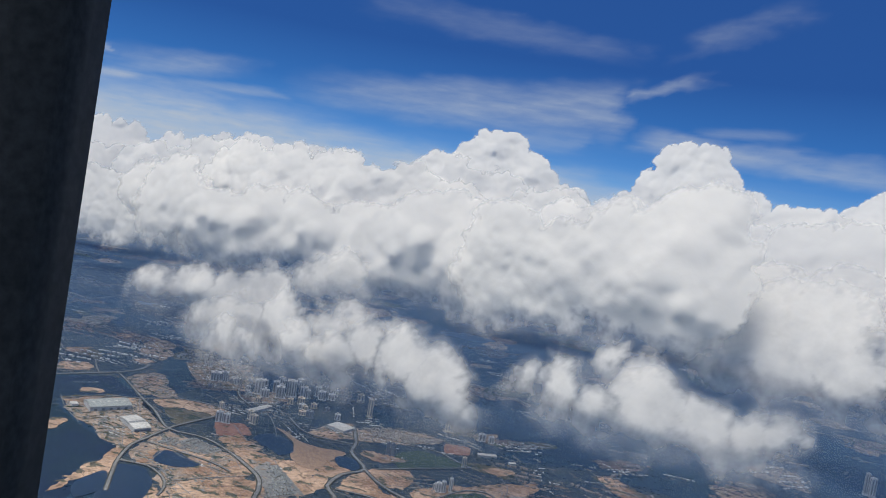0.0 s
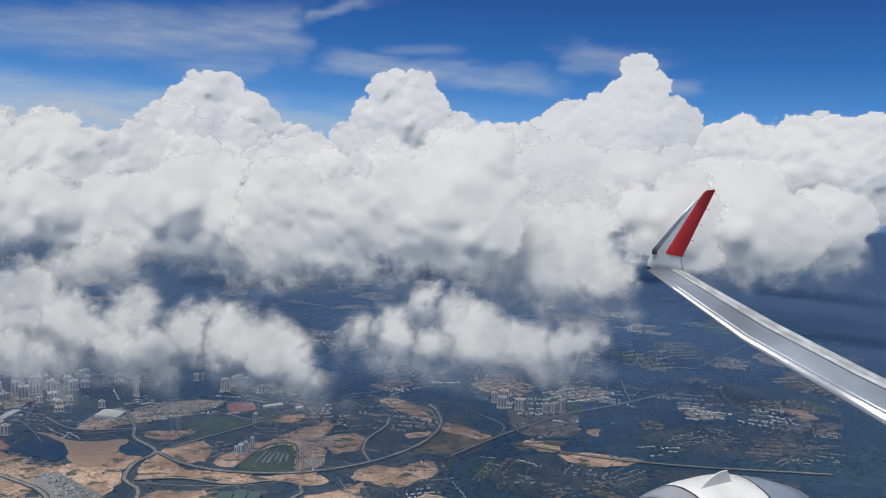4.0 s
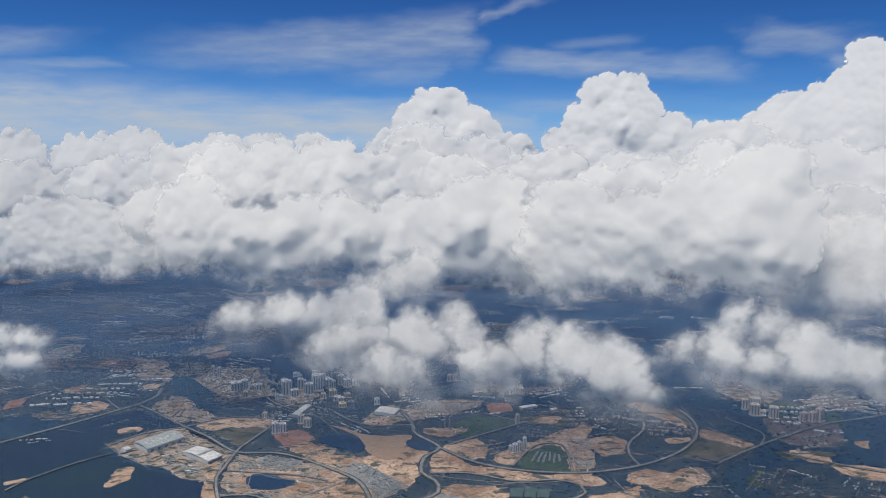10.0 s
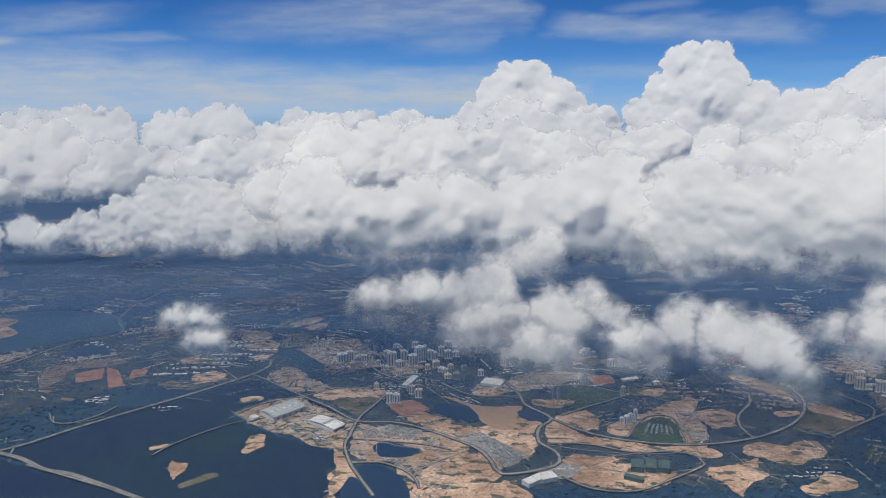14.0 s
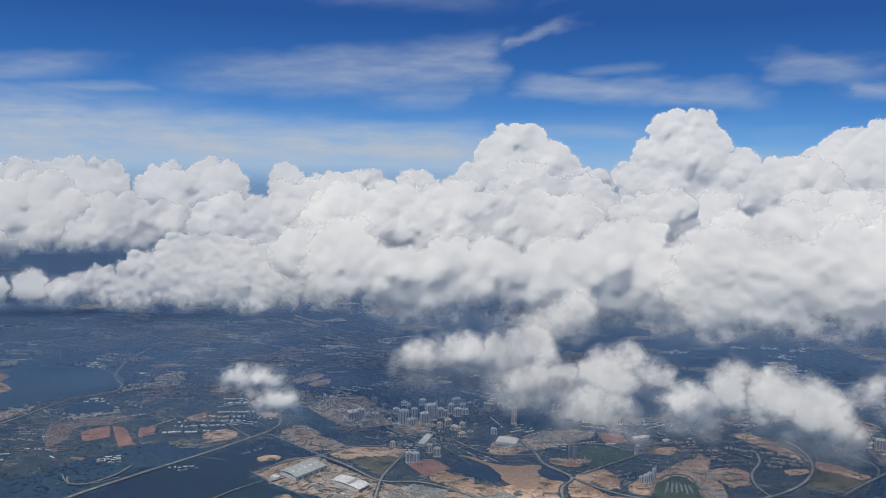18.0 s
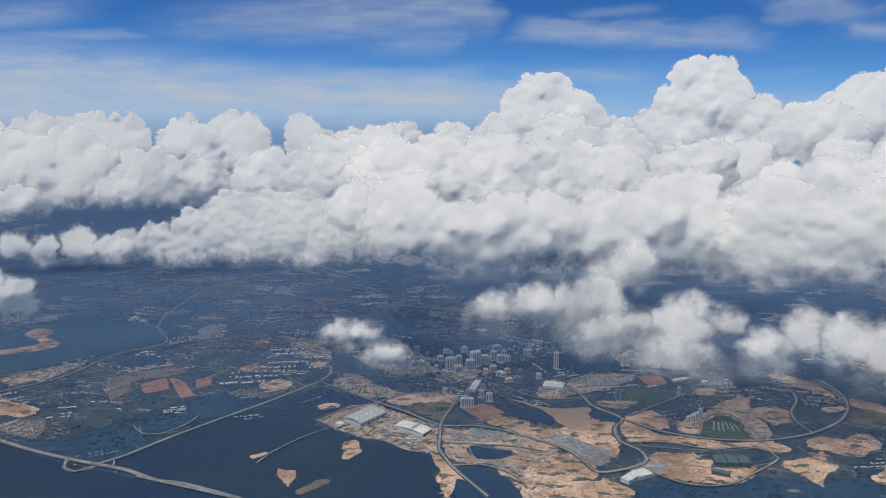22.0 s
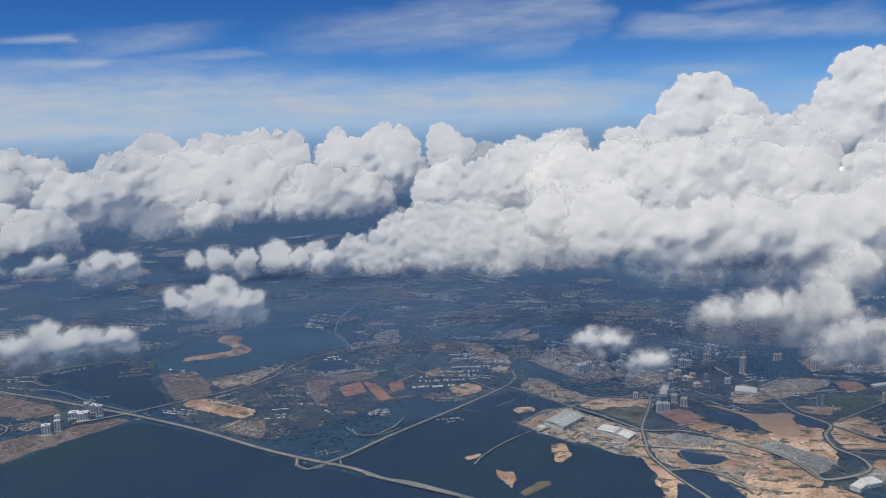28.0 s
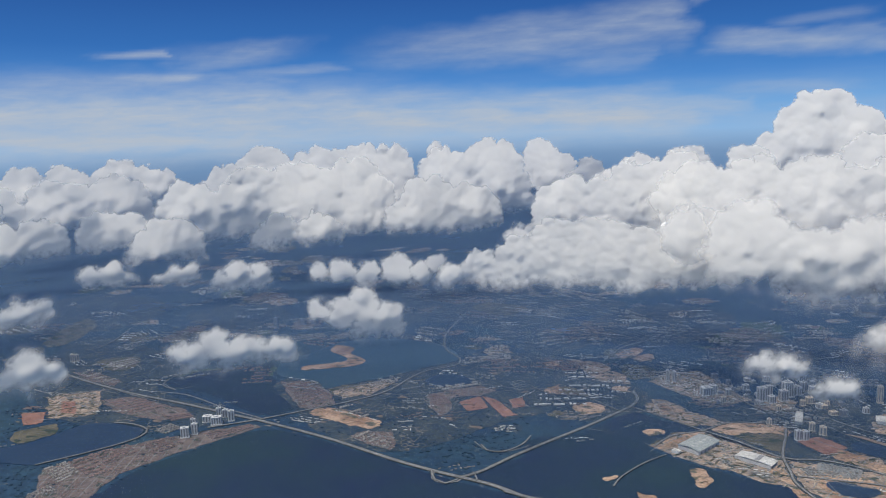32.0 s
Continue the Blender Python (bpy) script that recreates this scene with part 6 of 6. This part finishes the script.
for n, (p, q, count) in enumerate(STROKES):
    spots = street(p, q, count, 0.75, rng)
    if spots:
        row = houses("building_row", spots, DULL, (ROOF_GREY, ROOF_WHITE, DULL_ROOF, ROOF_GREY, DULL)[n % 5])
        tagged(row, "loose row of small pale-roofed buildings along a lane", "houses", kind="stuff")


def hamlet(x, y, rows_n, length, gap, turn, size, roof, label):
    """Some short streets side by side with houses on them."""
    c, s = math.cos(radians(turn)), math.sin(radians(turn))
    spots = []
    for r in range(rows_n):
        off = (r - rows_n / 2) * gap + rng.uniform(-1, 1)
        mid, half = rng.uniform(-0.4, 0.4) * length, length * rng.uniform(0.2, 0.5)
        ends = [(x + u * c - off * s, y + u * s + off * c) for u in (mid - half, mid + half)]
        spots += street(*ends, max(2, int(half / 2.6)), size, rng)
    if spots:
        ring = [(x + c * u - s * v, y + s * u + c * v) for u, v in [(length * 0.62 * math.cos(a) * rng.uniform(0.6, 1.1), rows_n * gap * 0.62 * math.sin(a) * rng.uniform(0.6, 1.1)) for a in (0, 0.8, 1.6, 2.4, 3.1, 3.9, 4.7, 5.5)]]
        if not any(inside(np.array(ring, float), shore).any() for _, shore in WATERS):
            tagged(part("clearing", slab(ragged(ring, 3, 4.0, x), 0.10 + 0.0042 * (int(abs(x)) % 9)), rng.choice((SCRUB, FALLOW, GRASS, HOUSING, SITE))), "small cleared patch of land round houses", "clearing", "clearings", "structure")
        tagged(houses("village_houses", spots, DULL, roof), label, "houses", kind="stuff")


for n, (x, y) in enumerate(VILLAGES):
    hamlet(x, y, rng.randint(2, 5), rng.uniform(20, 50), rng.uniform(5, 9), rng.gauss(12, 25), 0.75, (ROOF_GREY, ROOF_RED, DULL_ROOF, ROOF_WHITE)[n % 4], "loose cluster of small houses among trees")
for n in range(260):
    x, y = rng.uniform(-1500, 950), 780 + 1100 * rng.random() ** 1.3
    hamlet(x, y, rng.randint(2, 6), rng.uniform(25, 80), rng.uniform(8, 18), rng.gauss(8, 18), 1.6, (ROOF_GREY, DULL, DULL_ROOF, ROOF_WHITE, ROOF_RED, ROOF_GREY)[n % 6], "small far-off cluster of houses in the haze")


places = np.array([(rng.uniform(-1250, 700), rng.uniform(520, 1350)) for _ in range(420)])
open_land = dry(places)
for kind, line in PATCHES:
    if kind not in ("fallow", "scrub"):
        open_land &= ~inside(places, line)
for n, (x, y) in enumerate(places[open_land][:180]):
    turn = rng.gauss(10, 22)
    spots = []
    for r in range(rng.randint(1, 4)):
        half, off = rng.uniform(5, 22), (r - 1) * rng.uniform(5, 9)
        c, s, u = math.cos(radians(turn)), math.sin(radians(turn)), rng.uniform(-12, 12)
        ends = [(x + (u + e * half) * c - off * s, y + (u + e * half) * s + off * c) for e in (-1, 1)]
        spots += street(*ends, max(2, int(half / 2.2)), 0.35 + y / 2000, rng)
    if spots:
        tagged(houses("village_houses", spots, DULL, (ROOF_WHITE, ROOF_GREY, ROOF_WHITE, DULL_ROOF)[n % 4]), "short rows of pale-roofed houses on the plain", "houses", kind="stuff")


def fill(line, step, turn, jitter, seed):
    """Places on a turned grid inside an outline."""
    q = np.array(line, float)
    mid, half = q.mean(0), np.abs(q - q.mean(0)).max() * 1.5
    g = np.arange(-half, half, step)
    u, v = [a.ravel() for a in np.meshgrid(g, g)]
    gen = np.random.default_rng(seed)
    u, v = u + gen.uniform(-jitter, jitter, len(u)), v + gen.uniform(-jitter, jitter, len(v))
    c, s = math.cos(radians(turn)), math.sin(radians(turn))
    spots = np.stack([mid[0] + u * c - v * s, mid[1] + u * s + v * c], 1)
    return spots[inside(spots, line)]


# lanes, plots and spoil heaps on the cleared land
for n, (kind, line) in enumerate(PATCHES):
    if kind in ("forest", "grass", "paved", "spit", "fallow"):
        continue
    turn = (18, 64, -27, 40)[n % 4]
    if kind in ("site", "housing"):
        q = np.array(line, float)
        mid, half = q.mean(0), np.abs(q - q.mean(0)).max() * 1.4
        gap = 15.0 if kind == "site" else 10.0
        bm = bmesh.new()
        for axis in (0, 90):
            c, s = math.cos(radians(turn + axis)), math.sin(radians(turn + axis))
            for off in np.arange(-half, half, gap * (1.0 if axis else 2.3)):
                run = np.arange(-half, half, 3.0)
                pts = np.stack([mid[0] + run * c - off * s, mid[1] + run * s + off * c], 1)
                ok = inside(pts, line)
                for _, shore in WATERS:
                    ok &= ~inside(pts, shore)
                for a, b, good in zip(pts, pts[1:], ok[:-1] & ok[1:]):
                    if good:
                        w = 0.45
                        bm.faces.new([bm.verts.new((p[0] - k * s * w, p[1] + k * c * w, 0.62 + 0.004 * (axis > 0))) for p, k in ((a, 1), (b, 1), (b, -1), (a, -1))])
        lanes = part("minor_lanes", bm, ROAD)
        tagged(lanes, "narrow pale lanes between building plots", "lanes", kind="stuff")
        plots = fill(line, 3.6, turn, 0.7, n)
        gen = np.random.default_rng(n + 40)
        busy = np.array([noise.noise(Vector((x / 18, y / 18, n))) for x, y in plots])
        plots = plots[(gen.random(len(plots)) < (0.55 if kind == "site" else 0.75)) & (busy > (0.08 if kind == "site" else -0.12))]
        plots = plots[dry(plots)][:320]
        spots = [(x, y, turn + gen.choice((0, 90)), gen.uniform(0.6, 1.3) * (1 + (gen.random() < 0.06)), gen.uniform(0.45, 0.8), gen.uniform(0.4, 1.1)) for x, y in plots]
        if spots:
            ob = houses("plot_buildings", spots, DULL, ROOF_RED if kind == "housing" else (ROOF_GREY, DULL_ROOF, ROOF_WHITE)[n % 3])
            tagged(ob, "small low buildings on cleared plots", "buildings", kind="stuff")
    if kind in ("earth", "red", "site"):
        heaps = fill(line, 11.0, turn + 20, 5.0, n + 300)[:120]
        heaps = heaps[dry(heaps)]
        gen = np.random.default_rng(n + 80)
        verts, faces = [], []
        for x, y in heaps:
            long, wide, high, a0 = gen.uniform(2, 7), gen.uniform(0.7, 1.6), gen.uniform(0.3, 1.1), radians(turn + gen.normal() * 30)
            c, s, k0 = math.cos(a0), math.sin(a0), len(verts)
            for ring, z in ((1.0, 0.4), (0.55, 0.4 + high * 0.8), (0.15, 0.4 + high)):
                for i in range(8):
                    t = i / 8 * 2 * math.pi
                    u, v = long * ring * math.cos(t) * gen.uniform(0.85, 1.15), wide * ring * math.sin(t)
                    verts.append((x + u * c - v * s, y + u * s + v * c, z))
            for r in (0, 8):
                faces += [(k0 + r + i, k0 + r + (i + 1) % 8, k0 + r + 8 + (i + 1) % 8, k0 + r + 8 + i) for i in range(8)]
            faces.append(tuple(k0 + 16 + i for i in range(8)))
        if verts:
            ob = new("spoil_heaps", mesh_of("spoil_heaps", verts, faces, [SCRUB if kind == "site" and n % 2 else {"earth": EARTH, "red": RED, "site": SITE}[kind]]))
            tagged(ob, "long low heaps of dug earth", "heaps", kind="stuff")

# ---- trees ----
gen = np.random.default_rng(11)
spots = np.stack([gen.uniform(-1050, 720, 40000), gen.uniform(430, 1150, 40000)], 1)
keep = np.ones(len(spots), bool)
for kind, line in PATCHES:
    keep &= ~inside(spots, line) | (gen.random(len(spots)) < {"forest": 0.0, "fallow": 0.5}.get(kind, 0.05))
for kind, line in WATERS:
    keep &= ~inside(spots, line)
for width, kind, line in ROADS:
    mid = np.array([q.xy[:] for q in curve_through(line, 10)])
    for q in mid:
        keep &= ((spots - q) ** 2).sum(1) > (width * 1.3 + 2) ** 2
spots = spots[keep]
clump = np.array([noise.noise(Vector((x / 60, y / 60, 3))) for x, y in spots])
spots = spots[clump > gen.uniform(-0.35, 0.25, len(spots))][:14000]
bv, bf = BALL[1]
verts, faces = [], []
for i, (x, y) in enumerate(spots):
    r = gen.uniform(0.7, 1.9)
    v = bv * (1 + gen.uniform(-0.25, 0.25, (len(bv), 1))) * (r * gen.uniform(0.8, 1.8), r, r * 0.28)
    verts.append(v + (x, y, r * 0.2))
    faces.append(bf + i * len(bv))
me = bpy.data.meshes.new("forest_canopy")
allv, allf = np.concatenate(verts), np.concatenate(faces)
me.vertices.add(len(allv))
me.vertices.foreach_set("co", allv.ravel())
me.loops.add(allf.size)
me.loops.foreach_set("vertex_index", allf.ravel())
me.polygons.add(len(allf))
me.polygons.foreach_set("loop_start", np.arange(0, allf.size, 3))
me.update()
me.validate()
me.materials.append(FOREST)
tagged(new("forest_canopy", me), "tree crowns covering the plain, haze blue in their colour", "trees", kind="stuff")

# ---- aircraft wing ----
SKIN = material("wing_skin", (0.22, 0.25, 0.295), (0.33, 0.36, 0.41), 0.004, 0.32, 0.0, 0.02, metal=0.35)
PAINT_WHITE = material("white_paint", (0.56, 0.56, 0.55), (0.66, 0.66, 0.65), 0.004, 0.35, 0.0, 0.02)
PAINT_RED = material("red_paint", (0.52, 0.030, 0.035), (0.62, 0.055, 0.055), 0.004, 0.35, 0.0, 0.02)
SLAT = material("bare_metal", (0.36, 0.37, 0.39), (0.46, 0.47, 0.49), 0.004, 0.28, 0.0, 0.02, metal=0.6)
PAINT_GREY = material("grey_paint", (0.33, 0.345, 0.36), (0.43, 0.44, 0.45), 0.02, 0.4, 0.0, 0.15)
SEAM = material("dark_seam", (0.03, 0.035, 0.05), (0.06, 0.065, 0.08), 0.2, 0.6)
WING = [  # leading edge, trailing edge, thickness, from the tip inwards
    ((396.2, 558.1, 195.1), (423.7, 562.4, 195.5), 1.6),
    ((409.0, 537.0, 184.5), (436.5, 543.5, 187.5), 2.6),
    ((435.9, 495.4, 162.0), (463.0, 502.8, 171.6), 3.8),
    ((460.1, 441.9, 147.1), (489.6, 448.9, 156.9), 5.0),
    ((479.1, 342.5, 132.6), (526.9, 348.0, 138.3), 7.0)]
WINGLET = [
    ((396.6, 559.0, 195.4), (425.5, 562.6, 194.6), 1.6),
    ((396.8, 559.4, 201.0), (424.0, 563.0, 199.0), 1.6),
    ((400.2, 560.0, 210.0), (423.0, 563.0, 204.2), 1.4),
    ((418.0, 560.2, 233.6), (434.6, 563.2, 232.6), 0.9),
    ((432.2, 560.4, 249.8), (442.6, 563.4, 251.8), 0.6)]


def section(lead, trail, thick, up, a, b):
    """Points round an aerofoil between the fractions a and b of its chord."""
    lead, trail = Vector(lead), Vector(trail)
    cuts = [a + (b - a) * i / 10 for i in range(11)]
    over = [lead.lerp(trail, c) + up * thick * (1.9 * math.sqrt(c) * (1 - c) + 0.03) for c in cuts]
    under = [lead.lerp(trail, c) - up * thick * (1.0 * math.sqrt(c) * (1 - c) + 0.03) for c in reversed(cuts)]
    return over + under


def loft(rows, up_of, a=0.0, b=1.0, grow=0.0):
    bm = bmesh.new()
    rings = []
    for i, (lead, trail, thick) in enumerate(rows):
        up = up_of(i)
        rings.append([bm.verts.new(q) for q in section(lead, trail, thick + grow, up, a, b)])
    m = len(rings[0])
    for p, q in zip(rings, rings[1:]):
        for i in range(m):
            bm.faces.new((p[i], p[(i + 1) % m], q[(i + 1) % m], q[i]))
    bm.faces.new(rings[0])
    bm.faces.new(list(reversed(rings[-1])))
    bmesh.ops.recalc_face_normals(bm, faces=bm.faces[:])
    return bm


def smooth(ob):
    ob.data.polygons.foreach_set("use_smooth", [True] * len(ob.data.polygons))
    return ob


wing = new("aircraft_wing")
tagged(wing, "silver-grey aircraft wing with an upturned red and white winglet", "aircraft wing")
plane_up = Vector((-0.16, 0.12, 0.98)).normalized()
inward = Vector((0.25, -0.95, 0.1)).normalized()
smooth(part("slat", loft(WING, lambda i: plane_up, 0.0, 0.10, 0.15), SLAT, wing, "bare metal leading edge"))
smooth(part("panel", loft(WING, lambda i: plane_up, 0.104, 0.62), SKIN, wing))
part("hinge_seam", loft(WING, lambda i: plane_up, 0.62, 0.638, 0.10), SEAM, wing, "dark seam between the wing panels")
smooth(part("spoiler", loft(WING, lambda i: plane_up, 0.638, 0.80), PAINT_GREY, wing, "pale grey spoiler panels"))
part("hinge_seam", loft(WING, lambda i: plane_up, 0.80, 0.808, 0.08), SEAM, wing)
smooth(part("flap", loft(WING, lambda i: plane_up, 0.808, 1.0), PAINT_GREY, wing, "pale grey flap along the trailing edge"))
winglet = smooth(part("winglet", loft(WINGLET, lambda i: (plane_up + inward).normalized() if i == 0 else inward, 0.0, 1.0), PAINT_WHITE, wing, "white upturned winglet"))
RED_ROWS = [
    ((407.3, 561.0, 206.9), (423.3, 563.0, 204.4), 1.3),
    ((422.6, 561.0, 233.6), (434.9, 563.2, 232.7), 0.9),
    ((432.0, 560.4, 249.6), (442.7, 563.4, 251.6), 0.6),
    ((434.5, 560.5, 252.0), (442.9, 563.4, 253.2), 0.5)]
part("red_panel", loft(RED_ROWS, lambda i: inward, 0.0, 1.0, 0.5), PAINT_RED, winglet, "bright red panel")
part("navigation_lamp", box_bm(399.0, 402.6, 557.6, 560.0, 206.2, 209.6, 0.6), SEAM, winglet, "dark lamp lens")
part("tip_light", box_bm(396.2, 398.6, 557.4, 559.6, 195.8, 197.6, 0.4), SEAM, winglet, "small dark lamp at the wing tip")
smooth(part("leading_edge", loft(WINGLET[2:], lambda i: inward, 0.0, 0.14, 0.2), SLAT, winglet, "bright metal leading edge"))
for i in range(5):
    q = Vector((423.3, 563.0, 205.5)).lerp(Vector((442.8, 563.4, 252.0)), i / 4.2)
    part("static_wick", box_bm(q.x, q.x + 3.0, q.y - 0.12, q.y + 0.12, q.z - 0.12, q.z + 0.12), SEAM, winglet)
for i in range(3):
    t = 0.2 + 0.28 * i
    a, b = Vector(WING[2][0]).lerp(Vector(WING[4][0]), t), Vector(WING[2][1]).lerp(Vector(WING[4][1]), t)
    bm = bmesh.new()
    bmesh.ops.create_uvsphere(bm, u_segments=16, v_segments=10, radius=1)
    way = (b - a).normalized()
    turn = way.to_track_quat("X", "Z").to_matrix().to_4x4()
    bmesh.ops.transform(bm, verts=bm.verts[:], matrix=Matrix.Translation(a.lerp(b, 0.85) - plane_up * 6.5) @ turn @ Matrix.Diagonal((13, 2.2, 2.6, 1)))
    smooth(part("flap_fairing", bm, PAINT_WHITE, wing))

# engine ahead of the wing
engine = new("aircraft_engine")
tagged(engine, "white jet engine cowling with a small fin", "engine")
way = Vector((0.95, 0.31, 0.02)).normalized()
turn = way.to_track_quat("Z", "Y").to_matrix().to_4x4()
centre = Vector((364, 416, 59))


def cowling(profile, name, mat, label=""):
    bm = bmesh.new()
    rings = []
    for along, radius in profile:
        rings.append([bm.verts.new(Matrix.Translation(centre) @ turn @ Vector((radius * math.cos(2 * math.pi * i / 40), radius * math.sin(2 * math.pi * i / 40), along))) for i in range(40)])
    for p, q in zip(rings, rings[1:]):
        for i in range(40):
            bm.faces.new((p[i], p[(i + 1) % 40], q[(i + 1) % 40], q[i]))
    bmesh.ops.recalc_face_normals(bm, faces=bm.faces[:])
    return smooth(part(name, bm, mat, engine, label))


cowling([(10, 26), (2, 31), (-3, 34.5), (-2, 36.5), (4, 38.3), (10, 39.3)], "intake_lip", SLAT, "dull metal intake lip")
cowling([(10, 39.4), (22, 40.4), (36, 40.8), (50, 40), (51, 39.2)], "fan_cowl", PAINT_WHITE, "white fan cowl")
cowling([(51, 39.4), (70, 35), (92, 27), (94, 25)], "rear_cowl", SKIN, "grey rear cowl")
cowling([(50.4, 40.1), (51.4, 39.9)], "cowl_seam", SEAM)
cowling([(9.4, 39.45), (10.6, 39.5)], "cowl_seam", SEAM)
hatch = part("hatch", box_bm(-5, 5, -4, 4, -0.4, 0.4, 0.3), SEAM, engine, "dark cooling inlet")
hatch.matrix_basis = Matrix.Translation(centre) @ turn @ pose(0, 0, 0, 0, 0, -64) @ pose(0, 40.6, 26, 90, 0, 0)
bm = bmesh.new()
base = [centre + way * a + Vector((0, 0, 40.0 + h)) for a, h in ((16, 0.0), (38, 0.3), (34, 7.5), (29, 7.2), (23, 5.2), (19, 2.6))]
thin = Vector((-0.31, 0.95, 0.0)) * 0.5
rings = [[bm.verts.new(q + thin * s) for q in base] for s in (-1, 1)]
for i in range(6):
    bm.faces.new((rings[0][i], rings[0][(i + 1) % 6], rings[1][(i + 1) % 6], rings[1][i]))
bm.faces.new(rings[0])
bm.faces.new(list(reversed(rings[1])))
bmesh.ops.recalc_face_normals(bm, faces=bm.faces[:])
part("strake", bm, PAINT_WHITE, engine, "white curved fin")

# ---- cabin window ----
# the surround of the window that the flight is seen through as it begins
# the dim cabin is put into the plastic's colour, as sunlight reaches it
PLASTIC = material("shade_dark_plastic", (0.024, 0.025, 0.027), (0.034, 0.034, 0.036), 30.0, 0.7, 0.0, 240.0)
RUBBER = material("black_rubber", (0.008, 0.008, 0.009), (0.014, 0.014, 0.015), 30.0, 0.85, 0.0, 240.0)
_, start_eye, start_target, start_lean = PATH[0]


def rounded_ring(half_w, half_h, corner, grow, near, far):
    """A band of rounded rectangles, from its inner edge out by grow, near and far from the eye."""
    bm = bmesh.new()
    rings = []
    for out, depth in ((0.0, far), (0.0, near), (grow, near), (grow, far)):
        ring = []
        for cx, cy, a0 in ((1, 1, 0), (-1, 1, 90), (-1, -1, 180), (1, -1, 270)):
            for i in range(13):
                a = radians(a0 + 90 * i / 12)
                ring.append(bm.verts.new((cx * (half_w - corner) + (corner + out) * math.cos(a), cy * (half_h - corner) + (corner + out) * math.sin(a), -depth)))
        rings.append(ring)
    m = len(rings[0])
    for p, q in zip(rings, rings[1:] + rings[:1]):
        for i in range(m):
            bm.faces.new((p[i], p[(i + 1) % m], q[(i + 1) % m], q[i]))
    bmesh.ops.recalc_face_normals(bm, faces=bm.faces[:])
    return bm


surround = new("cabin_window_surround")
tagged(surround, "rounded surround of an aircraft cabin window, cabin shade in its colour", "window surround")
surround.matrix_basis = look(start_eye, start_target, start_lean) @ pose(0.0235, 0, 0, 0, 0, -8.5)
smooth(part("reveal", rounded_ring(0.155, 0.22, 0.09, 0.075, 0.24, 0.27), PLASTIC, surround))
smooth(part("seal", rounded_ring(0.160, 0.225, 0.09, 0.05, 0.271, 0.278), RUBBER, surround, "black rubber seal"))
